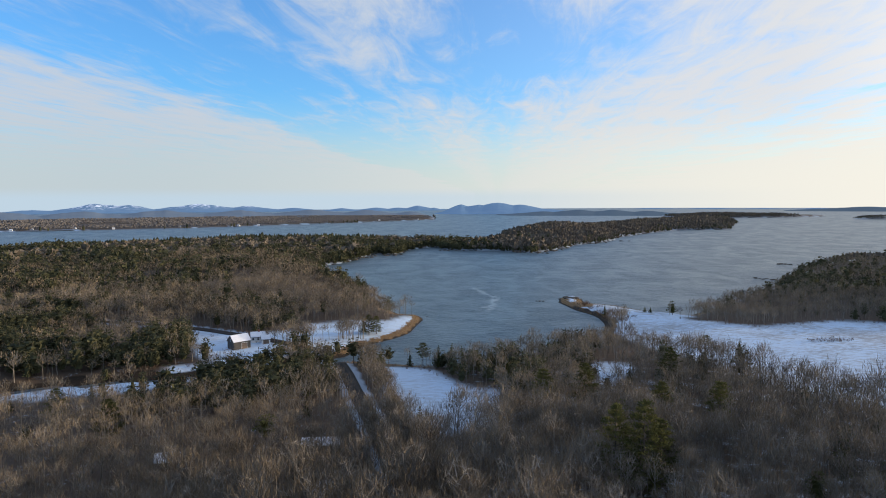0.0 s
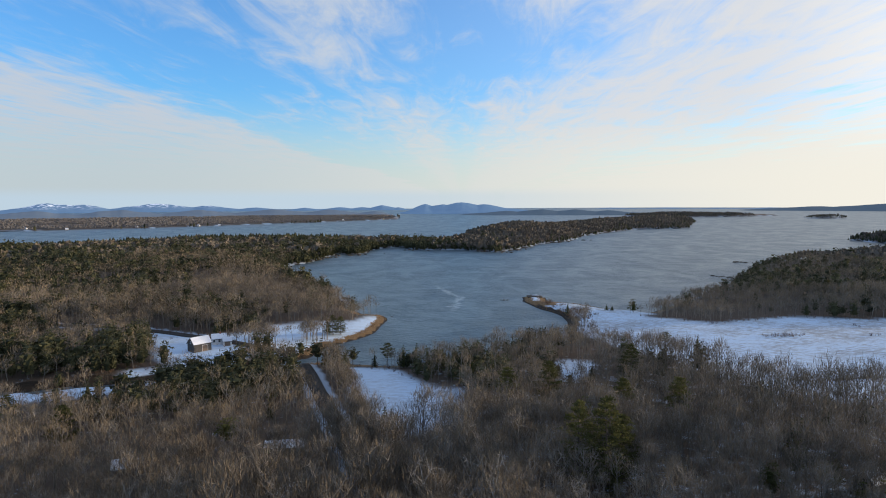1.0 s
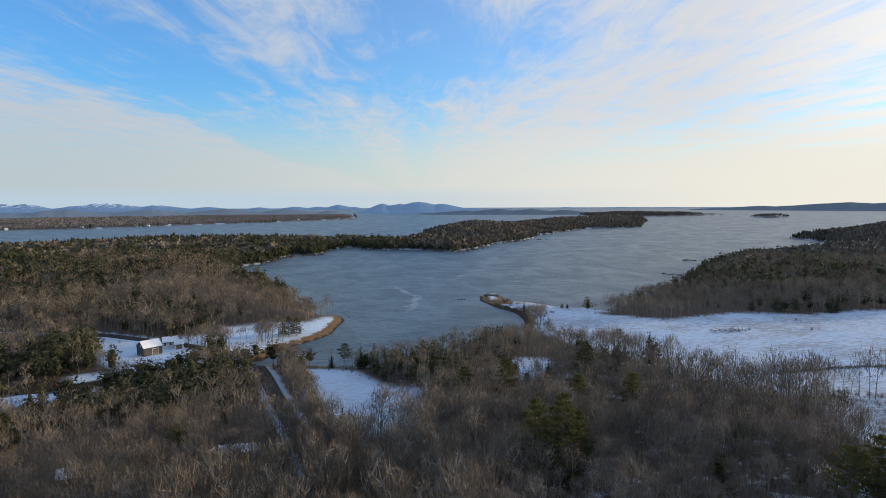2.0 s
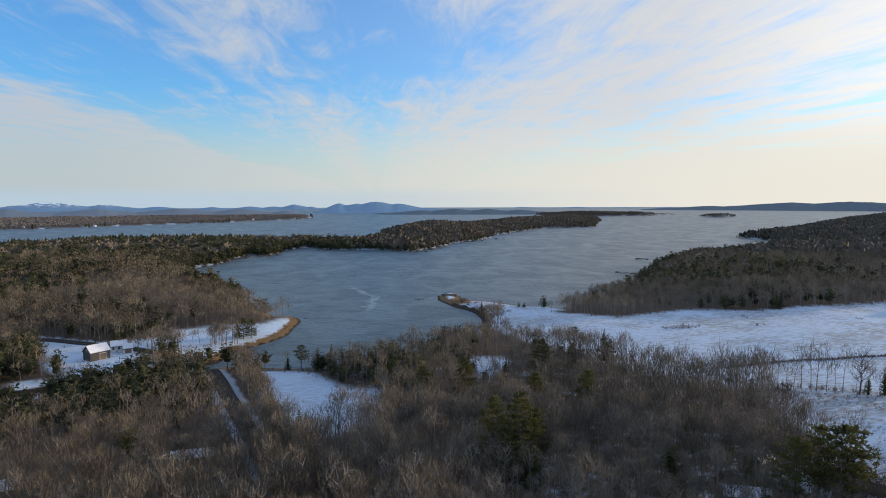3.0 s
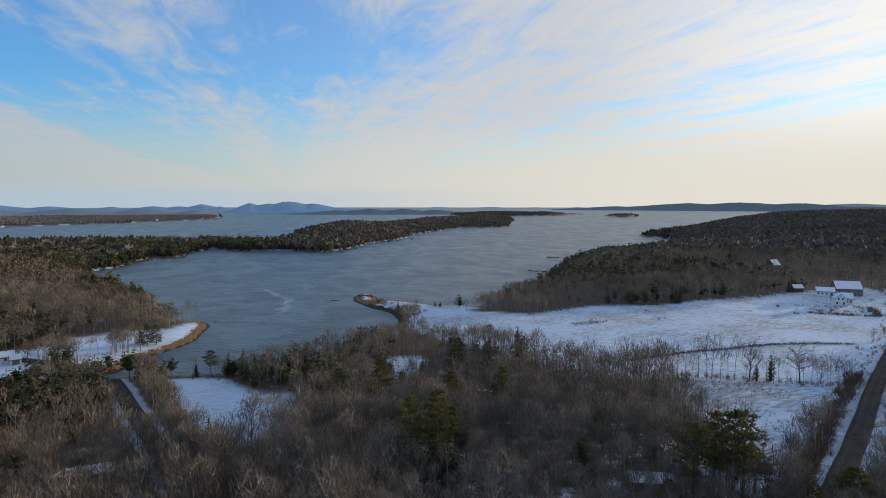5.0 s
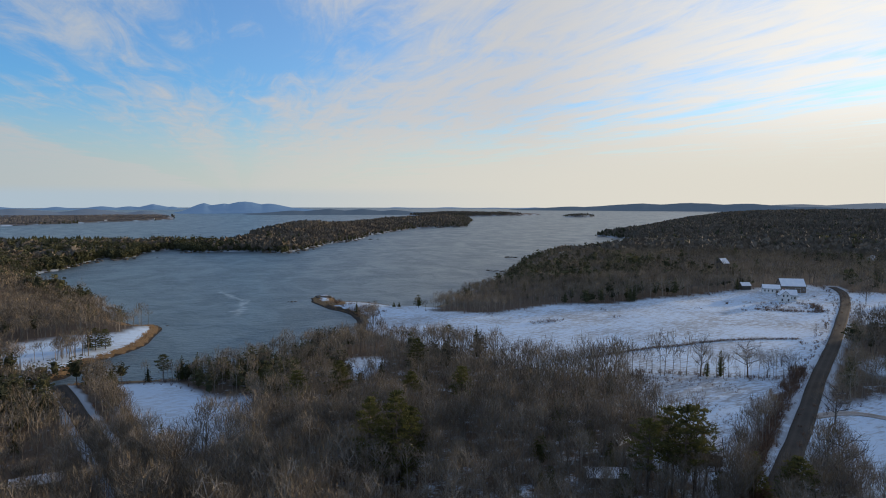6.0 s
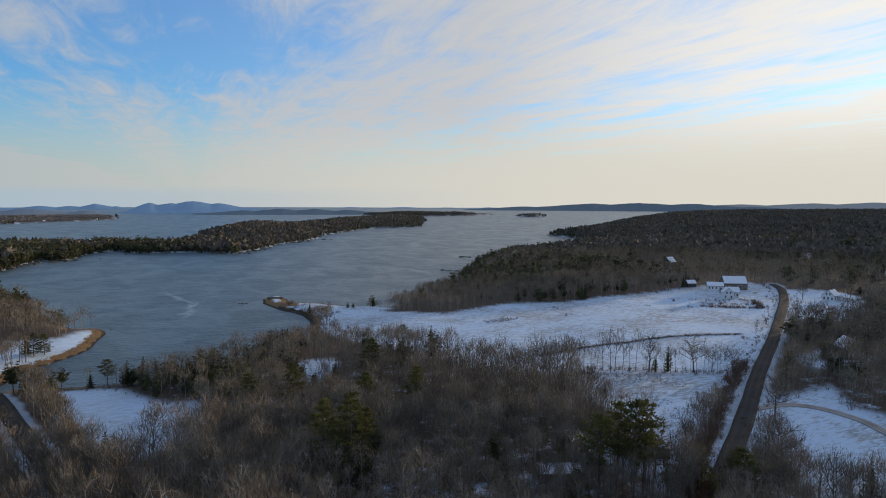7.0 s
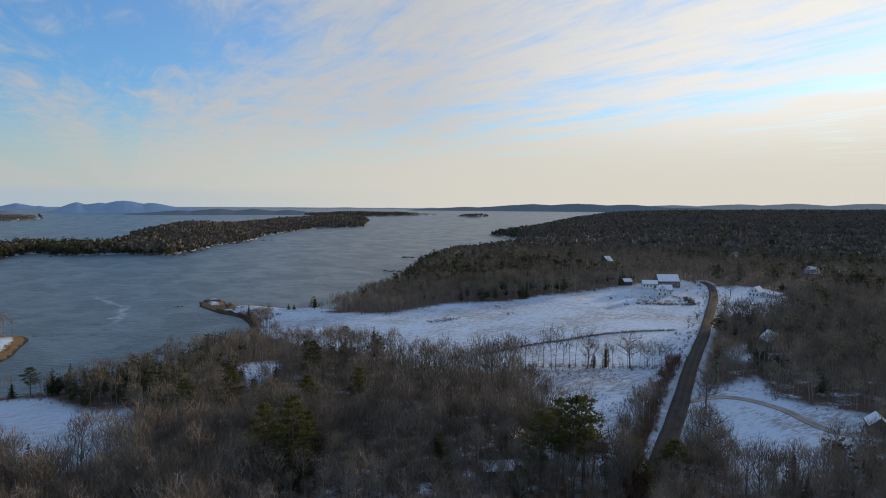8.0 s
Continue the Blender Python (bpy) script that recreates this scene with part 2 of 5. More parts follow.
# Far heights: distance haze is put into the colour and a faint glow.
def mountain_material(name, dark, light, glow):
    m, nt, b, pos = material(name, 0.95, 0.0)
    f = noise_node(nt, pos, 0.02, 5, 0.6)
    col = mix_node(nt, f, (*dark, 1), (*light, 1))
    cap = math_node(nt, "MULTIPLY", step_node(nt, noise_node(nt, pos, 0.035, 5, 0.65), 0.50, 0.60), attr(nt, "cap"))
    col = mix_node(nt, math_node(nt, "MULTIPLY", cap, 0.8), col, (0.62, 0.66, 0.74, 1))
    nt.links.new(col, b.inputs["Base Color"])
    # emission lifts the dark sides, as haze in the air would
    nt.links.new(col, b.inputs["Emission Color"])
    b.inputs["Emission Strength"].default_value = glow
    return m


M_GROUND, M_WATER = ground_material(), water_material()
M_ROAD = road_material("worn_asphalt", (0.042, 0.039, 0.036), (0.070, 0.064, 0.058))
M_DRIVE = road_material("gravel_track", (0.22, 0.19, 0.16), (0.40, 0.37, 0.34))
M_BARK = tinted("grey_bark", (0.09, 0.08, 0.068), (0.35, 0.31, 0.26), 0.6, tone=True)
M_TWIG = tinted("bare_twigs", (0.075, 0.060, 0.044), (0.34, 0.265, 0.175), 0.10, tone=True)
M_NEEDLE = tinted("evergreen_needles", (0.040, 0.046, 0.026), (0.115, 0.112, 0.056), 0.10, tone=True, glow_through=0.25)
M_BUSH = tinted("red_brown_brush", (0.10, 0.060, 0.045), (0.24, 0.16, 0.11), 0.2, tone=True)
M_FARTWIG = tinted("distant_crowns", (0.115, 0.098, 0.078), (0.21, 0.175, 0.135), 0.02, tone=True)
M_PBARK = tinted("evergreen_bark", (0.06, 0.048, 0.040), (0.14, 0.115, 0.095), 0.8)
M_REED = tinted("dead_marsh_grass", (0.20, 0.12, 0.05), (0.46, 0.30, 0.14), 0.3, tone=True)
M_TBARK = object_tinted("tree_bark", (0.11, 0.096, 0.082), (0.42, 0.375, 0.315), 1.5)
M_TTWIG = object_tinted("tree_twigs", (0.08, 0.064, 0.047), (0.36, 0.285, 0.19), 0.3)
M_TNEEDLE = object_tinted("pine_needles", (0.042, 0.050, 0.021), (0.148, 0.143, 0.050), 0.5, 0.35)
# woods across the bay: distance haze greys and pales this base colour
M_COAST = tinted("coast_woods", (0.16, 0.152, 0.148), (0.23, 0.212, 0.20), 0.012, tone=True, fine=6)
M_ROCK = tinted("wet_ledge", (0.035, 0.030, 0.026), (0.16, 0.135, 0.11), 0.5, rough=0.7, bumps=0.2)
M_SNOW = tinted("roof_snow", (0.74, 0.78, 0.84), (0.88, 0.89, 0.92), 0.5, bumps=0.05)
M_GREYBOARD = board_material("weathered_boards", (0.06, 0.056, 0.052), (0.12, 0.11, 0.098))
M_BROWNBOARD = board_material("brown_boards", (0.14, 0.105, 0.08), (0.23, 0.18, 0.14))
M_WHITE = board_material("white_clapboard", (0.70, 0.69, 0.66), (0.82, 0.81, 0.79))
M_TRIM = tinted("trim_paint", (0.70, 0.70, 0.68), (0.82, 0.82, 0.80), 1.0)
M_SHINGLE = tinted("dark_shingle", (0.05, 0.05, 0.05), (0.11, 0.105, 0.10), 1.2)
M_BRICK = tinted("chimney_brick", (0.20, 0.085, 0.06), (0.32, 0.15, 0.11), 2.0)
M_POLE = tinted("pole_wood", (0.13, 0.11, 0.09), (0.25, 0.21, 0.17), 0.8)
# blue-grey haze is mixed into these colours; the last value is its glow
M_MOUNT = mountain_material("far_hazed_mountain", (0.075, 0.135, 0.225), (0.11, 0.175, 0.27), 0.75)
M_HILL = mountain_material("far_hazed_wooded_hill", (0.06, 0.088, 0.12), (0.085, 0.115, 0.15), 0.55)
M_FOOT = mountain_material("far_hazed_foothill", (0.085, 0.12, 0.165), (0.13, 0.155, 0.19), 0.6)
M_RIDGE = mountain_material("far_hazed_ridge", (0.12, 0.145, 0.17), (0.16, 0.18, 0.20), 0.7)
M_GLASS, _nt, _b, _p = material("window_glass", 0.08, 0.5)
_b.inputs["Base Color"].default_value = (0.02, 0.025, 0.03, 1)


# ---------------------------------------------------------------- plan of the land (metres)
MAINLAND = [(-4600, -3500), (-4600, 150), (-1500, 420), (-830, 715), (-560, 830), (-462, 920), (-330, 1010), (-205, 1070), (-66, 990), (-18, 965), (60, 965),
            (84, 1060), (156, 1273), (279, 1437), (499, 1757), (776, 2076), (930, 2020), (794, 1702), (630, 1384), (491, 1346), (390, 1217), (308, 1111),
            (268, 1005), (196, 920), (152, 838), (118, 785), (71, 824), (12, 837), (-15, 888), (-38, 860), (-62, 770), (-87, 778), (-100, 690), (-126, 628)]
NEAR_SHORE = [(-122, 603), (-104, 540), (-90, 524), (-61, 469), (-48, 432), (-36, 385), (-26, 361), (-16, 360), (-11, 348), (-17, 313), (-23, 298), (-36, 283),
              (-43, 262), (-42, 253), (-30, 253), (-12, 248), (6, 249), (30, 262), (55, 275), (74, 286), (80, 308), (86, 334), (88, 352), (80, 370), (76, 400), (80, 420),
              (92, 414), (90, 398), (107, 387), (118, 369), (140, 352), (170, 385), (255, 474), (312, 550), (370, 626), (555, 709), (640, 785), (690, 850), (700, 960), (790, 1010)]
EAST = [(915, 1098), (1258, 1359), (1787, 1743), (2600, 2300), (4600, 2500), (4600, -3500)]
LAND = [MAINLAND + NEAR_SHORE + EAST,
        [(860, 2330), (1030, 2216), (1250, 2260), (1465, 2380), (1300, 2560), (900, 2620)],
        [(1336, 2010), (1410, 1995), (1481, 2040), (1420, 2075), (1350, 2060)],
        [(-4600, 900), (-2200, 1190), (-1005, 1416), (-672, 1545), (-365, 1820), (-27, 2170), (-40, 2560), (-200, 2850), (-1500, 2700), (-3000, 2200), (-4600, 1800)]]
CREEK = [(-220, 190), (-160, 208), (-140, 217), (-112, 225), (-92, 229), (-66, 240), (-46, 254), (-36, 262)]
ROAD_WEST = [(12, 70), (2, 105), (-6, 130), (-12, 147), (-19, 170), (-26, 192), (-32, 213), (-37, 231), (-42, 248), (-48, 260), (-57, 269), (-72, 278), (-86, 288), (-104, 298), (-123, 308), (-150, 318), (-210, 330)]
ROAD_EAST = [(20, 30), (60, 57), (98, 82), (134, 104), (161, 121), (192, 141), (236, 168), (286, 200), (338, 234), (372, 259), (386, 272), (394, 282)]
DRIVE = [(161, 119), (172, 117), (178, 110), (178, 99), (174, 90), (172, 82), (176, 76)]
FIELDS = [[(66, 436), (100, 424), (136, 366), (138, 340), (124, 331), (153, 300), (199, 312), (231, 297), (259, 299), (301, 297), (349, 301), (392, 296), (372, 261), (292, 207), (226, 166),
           (187, 144), (172, 155), (156, 166), (139, 178), (128, 184), (119, 190), (116, 202), (110, 213), (103, 237), (92, 257), (85, 288), (84, 320), (70, 370)],
          [(139, 174), (184, 147), (178, 139), (157, 126), (136, 119), (120, 108), (104, 97), (101, 97), (112, 111), (124, 124), (123, 132), (129, 152)],
          [(174, 121), (200, 121), (187, 108), (187, 98), (192, 83), (164, 71), (148, 72), (124, 75), (138, 92), (142, 106), (152, 114), (164, 121)],
          [(-24, 240), (-11, 238), (-4, 231), (1, 219), (6, 209), (10, 206), (18, 204), (15, 178), (12, 173), (2, 169), (-6, 163), (-10, 166), (-14, 177), (-18, 194), (-20, 216)],
          [(-86, 286), (-85, 299), (-72, 311), (-66, 322), (-49, 328), (-30, 330), (-20, 350), (-12, 348), (-23, 296), (-38, 284), (-45, 268), (-56, 273)],
          [(-126, 313), (-104, 302), (-84, 290), (-74, 278), (-66, 258), (-67, 246), (-74, 240), (-82, 237), (-99, 251), (-116, 284)],
          [(58, 239), (64, 241), (71, 237), (71, 230), (60, 217), (54, 209), (55, 222)],
          [(373, 262), (394, 258), (407, 244), (399, 225), (345, 194), (308, 186), (296, 196), (312, 212), (345, 234)],
          [(247, 150), (250, 136), (228, 131), (214, 136), (225, 149)],
          [(100, 124), (118, 124), (122, 106), (104, 104)],
          [(-106, 226), (-88, 222), (-86, 240), (-104, 238)],
          [(-175, 191), (-129, 194), (-114, 201), (-88, 207), (-90, 224), (-130, 214), (-175, 202)]]
CLEARINGS = [(-65, 142, 2.8), (-32, 154, 4.5), (-26, 127, 3), (83, 109, 4.5), (178, 76, 7), (522, 273, 12), (603, 395, 12), (424, 402, 11), (-85, 265, 12), (330, 268, 26), (355, 282, 22)]


def value_noise(p, size, seed=0):
    """Smooth noise, -1 to 1, on the plan."""
    q = p / size + seed * 17.3
    i = np.floor(q).astype(np.int64)
    f = q - i
    f = f * f * (3 - 2 * f)

    def corner(a, b):
        k = ((i[:, 0] + a) * 374761393 + (i[:, 1] + b) * 668265263 + seed * 1274126177) & 0x7fffffff
        k = ((k ^ (k >> 13)) * 1274126177) & 0x7fffffff
        return ((k ^ (k >> 16)) & 0xffff) / 32767.5 - 1
    x0 = corner(0, 0) * (1 - f[:, 0]) + corner(1, 0) * f[:, 0]
    x1 = corner(0, 1) * (1 - f[:, 0]) + corner(1, 1) * f[:, 0]
    return x0 * (1 - f[:, 1]) + x1 * f[:, 1]


def line_distance(p, pts):
    best = np.full(len(p), 1e9)
    for a, b in zip(pts[:-1], pts[1:]):
        a, b = np.array(a, float), np.array(b, float)
        d = b - a
        s = np.clip(((p - a) @ d) / (d @ d), 0, 1)
        best = np.minimum(best, np.hypot(*(p - a - s[:, None] * d).T))
    return best


def inside(p, poly):
    hit = np.zeros(len(p), bool)
    for (ax, ay), (bx, by) in zip(poly, poly[1:] + poly[:1]):
        if ay != by:
            hit ^= ((ay > p[:, 1]) != (by > p[:, 1])) & (p[:, 0] < (bx - ax) * (p[:, 1] - ay) / (by - ay) + ax)
    return hit


def signed(p, poly):
    return np.where(inside(p, poly), 1, -1) * line_distance(p, poly + poly[:1])


def ease(v, lo, hi):
    s = np.clip((v - lo) / (hi - lo), 0, 1)
    return s * s * (3 - 2 * s)


def shore_distance(p):
    s = np.max([signed(p, poly) for poly in LAND], axis=0)
    r = np.hypot(p[:, 0], p[:, 1])
    k = np.clip(r / 350, 0.5, 3)
    return s + k * (2.2 * value_noise(p, 26, 1) + 1.1 * value_noise(p, 9, 2))


def height(p, s=None):
    s = shore_distance(p) if s is None else s
    z = np.where(s < 0, np.maximum(s * 0.16, -4), 3.2 * (1 - np.exp(-np.maximum(s, 0) / 14)))
    inland = 1 - np.exp(-np.maximum(s, 0) / 60)
    z = z + inland * (4.6 * ease(p[:, 0], 40, 330) + 1.3 * value_noise(p, 70, 3) + 0.4 * value_noise(p, 22, 4))
    z = z + inland * 24 * ease(p[:, 0], 500, 1500) * np.exp(-((p[:, 1] - 900) / 900) ** 2)
    z = z + inland * 4 * np.exp(-((p[:, 0] + 260) / 200) ** 2 - ((p[:, 1] - 640) / 240) ** 2)
    z = z + inland * (7 * np.exp(-((p[:, 0] + 150) / 80) ** 2 - ((p[:, 1] - 545) / 70) ** 2) + 19 * np.exp(-((p[:, 0] - 170) / 110) ** 2 - ((p[:, 1] - 1200) / 190) ** 2))
    c = line_distance(p, CREEK)
    return np.where(c < 16, np.minimum(z, -0.5 + 3.5 * ease(c + 1.5 * value_noise(p, 8, 5), 3.6, 8.5)), z)


def mesh_from(name, verts, faces, material_list, face_material=None, attributes=(), smooth=False):
    """A mesh from arrays: faces all of one size."""
    me = bpy.data.meshes.new(name)
    n, k = faces.shape
    me.vertices.add(len(verts))
    me.vertices.foreach_set("co", np.ascontiguousarray(verts, np.float32).ravel())
    me.loops.add(n * k)
    me.loops.foreach_set("vertex_index", faces.astype(np.int32).ravel())
    me.polygons.add(n)
    me.polygons.foreach_set("loop_start", np.arange(0, n * k, k, dtype=np.int32))
    for m in material_list:
        me.materials.append(m)
    if face_material is not None:
        me.polygons.foreach_set("material_index", face_material.astype(np.int32))
    me.polygons.foreach_set("use_smooth", np.full(n, smooth))
    for key, domain, vals in attributes:
        me.attributes.new(key, "FLOAT", domain).data.foreach_set("value", vals.astype(np.float32))
    me.update(calc_edges=True)
    return me


def build_ground():
    ang = np.radians(np.concatenate([np.arange(-46, 80, 0.36), np.arange(80, 314, 4.0)]))
    rad = np.concatenate([[0.0, 6, 14, 26, 40], 56 * 1.0195 ** np.arange(0, 236)])
    rad = rad[rad < 5300]
    a, r = np.meshgrid(ang, rad)
    hub = np.maximum(1 - r.ravel() / 6, 0)
    p = np.stack([(r * np.sin(a)).ravel() + 1.5 * hub, (r * np.cos(a)).ravel() - 2 * hub], 1)
    s = shore_distance(p)
    z = height(p, s)
    na, nr = len(ang), len(rad)
    i, j = np.meshgrid(np.arange(nr - 1), np.arange(na), indexing="ij")
    j2 = (j + 1) % na
    faces = np.stack([(i * na + j), (i * na + j2), ((i + 1) * na + j2), ((i + 1) * na + j)], -1).reshape(-1, 4)[:, ::-1]
    field = np.max([signed(p, f) for f in FIELDS], axis=0)
    bare = np.minimum(field, s - 4)
    litter = 1 - ease(field, -3, 2) * 0.98
    roads = np.minimum(line_distance(p, ROAD_WEST), line_distance(p, ROAD_EAST))
    litter = np.where(roads < 4.6, litter * 0.5, litter)
    litter = litter * (1 - 0.6 * (1 - ease(s, 4, 9)) * ease(np.hypot(*p.T), 380, 520))
    across = inside(p, LAND[3])
    litter = np.where(across, litter * ease(s, 2, 8), litter)
    scour = ease(bare, -3, 4) * ease(p[:, 0], 60, 150) + 0.55 * ease(bare, -3, 4)
    marsh = ease(s, -3, 0) * (1 - ease(s, 3.0, 8.0)) * (1 - ease(np.hypot(*p.T), 430, 520))
    creek = line_distance(p, CREEK)
    thick = np.maximum(ease(np.hypot(*p.T), 150, 320), .42 + .25 * (1 - ease(p[:, 0], -10, 50)))
    marsh = np.maximum(marsh, np.where(s > 0, np.exp(-((p[:, 0] - 86) / 9) ** 2 - ((p[:, 1] - 388) / 14) ** 2), 0) * 1.0)
    mud = np.maximum(1 - ease(creek, 6.0, 9.0), (1 - ease(s, 0.2, 2.4)) * 0.9)
    mud = np.maximum(mud, np.where(s < 5, np.exp(-((p[:, 0] - 83) / 9) ** 2 - ((p[:, 1] - 352) / 36) ** 2), 0) * 1.2)
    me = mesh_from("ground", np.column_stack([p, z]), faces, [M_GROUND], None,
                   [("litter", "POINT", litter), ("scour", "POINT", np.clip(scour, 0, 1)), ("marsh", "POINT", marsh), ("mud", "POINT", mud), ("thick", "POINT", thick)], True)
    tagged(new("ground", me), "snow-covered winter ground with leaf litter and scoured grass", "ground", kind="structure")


def build_water():
    ang = np.radians(np.arange(0, 360, 4.0))
    rad = np.array([30.0, 300, 900, 2200, 5300])
    a, r = np.meshgrid(ang, rad)
    v = np.column_stack([(r * np.sin(a)).ravel(), (r * np.cos(a)).ravel(), np.zeros(a.size)])
    na = len(ang)
    i, j = np.meshgrid(np.arange(len(rad) - 1), np.arange(na), indexing="ij")
    j2 = (j + 1) % na
    faces = np.stack([i * na + j, (i + 1) * na + j, (i + 1) * na + j2, i * na + j2], -1).reshape(-1, 4)
    tagged(new("water", mesh_from("water", v, faces, [M_WATER])), "grey-blue bay water with wind ripples", "water", kind="structure")


def smooth_line(pts, step):
    """Catmull-Rom through plan points."""
    q = [np.array(p, float) for p in pts]
    q = [2 * q[0] - q[1]] + q + [2 * q[-1] - q[-2]]
    out = []
    for a, b, c, d in zip(q, q[1:], q[2:], q[3:]):
        n = max(2, int(np.linalg.norm(c - b) / step))
        for t in np.arange(n) / n:
            out.append(0.5 * (2 * b + (c - a) * t + (2 * a - 5 * b + 4 * c - d) * t * t + (3 * b - a - 3 * c + d) * t ** 3))
    return np.array(out + [q[-2]])


def build_strip(name, label, pts, width, lift, mat, tracks):
    line = smooth_line(pts, 3.0)
    tan = np.gradient(line, axis=0)
    tan /= np.linalg.norm(tan, axis=1)[:, None]
    side = np.stack([tan[:, 1], -tan[:, 0]], 1)
    cross = np.array([-.53, -.5, -.36, -.22, -.07, .07, .22, .36, .5, .53])
    jit = 1 + 0.05 * value_noise(line, 9, 8)
    p = line[:, None, :] + side[:, None, :] * (cross[None, :] * width * jit[:, None])[..., None]
    z = height(line)[:, None] + lift * np.where(np.abs(cross) > .51, -1.5, 1 - cross * cross)
    k = len(cross)
    v = np.column_stack([p.reshape(-1, 2), z.ravel()])
    i, j = np.meshgrid(np.arange(len(line) - 1), np.arange(k - 1), indexing="ij")
    faces = np.stack([i * k + j, i * k + j + 1, (i + 1) * k + j + 1, (i + 1) * k + j], -1).reshape(-1, 4)
    worn = np.tile(np.where(np.isin(np.arange(k), tracks), 1.0, 0.0), len(line))
    tagged(new(name, mesh_from(name, v, faces, [mat], None, [("worn", "POINT", worn)], True)), label, "road", kind="structure")


build_ground()
build_water()
build_strip("road_west", "worn asphalt road down to the cove, clear of snow", ROAD_WEST, 4.8, 0.4, M_ROAD, (3, 6))
build_strip("road_east", "worn asphalt country road, clear of snow", ROAD_EAST, 4.9, 0.4, M_ROAD, (1, 3, 6, 8))
build_strip("driveway", "rutted gravel drive across the snow", DRIVE, 3.2, 0.25, M_DRIVE, (2, 7))


# ---------------------------------------------------------------- distant heights
def mountain(name, label, dist, az0, az1, peaks, cap=0.0, depth=260, mat=None, rugged=1.0):
    """A ridge of several summits: (bearing, half-width, height)."""
    az = np.arange(az0, az1 + 0.01, 0.12)
    rows = np.linspace(-1, 1, 9)
    edge = ease(az, az0, az0 + 2.2) * (1 - ease(az, az1 - 1.4, az1))
    crest = np.max([h * np.exp(-np.abs((az - c) / w) ** 1.45) for c, w, h in peaks], axis=0)
    q = np.column_stack([az * 40, az * 0])
    crest = crest * edge * (1 + rugged * (0.13 * value_noise(q, 38, 6) + 0.07 * value_noise(q, 15, 7) + 0.03 * value_noise(q, 6, 5)))
    v, caps = [], []
    for k in rows:
        d = dist + k * depth
        sc = (1 - abs(k) ** 1.4) * (1 + 0.12 * value_noise(np.column_stack([az * 60, az * 0 + k * 200]), 55, 9) * (abs(k) > 0))
        z = crest * sc - 1.5
        v.append(np.column_stack([d * np.sin(np.radians(az)), d * np.cos(np.radians(az)), z]))
        caps.append(ease(z, 20, 40) * cap)
    n, m = len(az), len(rows)
    i, j = np.meshgrid(np.arange(m - 1), np.arange(n - 1), indexing="ij")
    faces = np.stack([i * n + j, i * n + j + 1, (i + 1) * n + j + 1, (i + 1) * n + j], -1).reshape(-1, 4)
    me = mesh_from(name, np.concatenate(v), faces, [mat or M_MOUNT], None, [("cap", "POINT", np.concatenate(caps))], True)
    tagged(new(name, me), label, "mountain", kind="structure")


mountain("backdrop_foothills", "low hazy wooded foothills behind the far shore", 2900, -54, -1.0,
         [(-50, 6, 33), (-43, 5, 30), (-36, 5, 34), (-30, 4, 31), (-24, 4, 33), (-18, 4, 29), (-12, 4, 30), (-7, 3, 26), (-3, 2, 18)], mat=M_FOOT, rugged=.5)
mountain("backdrop_mountain_snowy", "far mountains tinted haze-blue, with snowy summits, across the bay", 4500, -52, -10.0,
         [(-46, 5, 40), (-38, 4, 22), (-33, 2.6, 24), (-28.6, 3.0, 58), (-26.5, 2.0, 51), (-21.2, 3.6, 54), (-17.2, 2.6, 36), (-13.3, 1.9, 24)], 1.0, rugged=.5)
mountain("backdrop_mountain_rounded", "far rounded hills tinted haze-blue in a row across the bay", 4500, -12.6, 1.2,
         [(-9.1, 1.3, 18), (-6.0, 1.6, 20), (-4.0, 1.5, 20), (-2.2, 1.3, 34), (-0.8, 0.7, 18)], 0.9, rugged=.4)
mountain("backdrop_mountain_massif", "far twin-topped mountain tinted haze-blue, rising from the bay", 3300, -1.4, 12.5,
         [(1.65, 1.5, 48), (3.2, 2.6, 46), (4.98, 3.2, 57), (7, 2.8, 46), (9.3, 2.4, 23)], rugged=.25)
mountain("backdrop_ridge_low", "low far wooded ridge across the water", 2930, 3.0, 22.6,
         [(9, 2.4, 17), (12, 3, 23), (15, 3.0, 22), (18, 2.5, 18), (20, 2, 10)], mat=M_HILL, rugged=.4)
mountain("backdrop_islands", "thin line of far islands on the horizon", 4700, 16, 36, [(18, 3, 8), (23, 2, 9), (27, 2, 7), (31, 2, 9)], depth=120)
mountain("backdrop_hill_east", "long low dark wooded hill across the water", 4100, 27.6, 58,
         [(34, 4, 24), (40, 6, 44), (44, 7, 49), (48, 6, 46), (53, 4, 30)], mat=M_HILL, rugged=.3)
mountain("backdrop_ridge_east", "long far ridge on the horizon, paled by a haze tint", 4800, 46, 102, [(52, 6, 40), (57, 6, 50), (61, 6, 56), (66, 6, 60), (75, 9, 56), (88, 9, 45)], mat=M_RIDGE, rugged=.15)


# ---------------------------------------------------------------- plants: shapes as plain arrays
RNG = np.random.default_rng(7)


def unit(v):
    return v / (np.linalg.norm(v) + 1e-9)


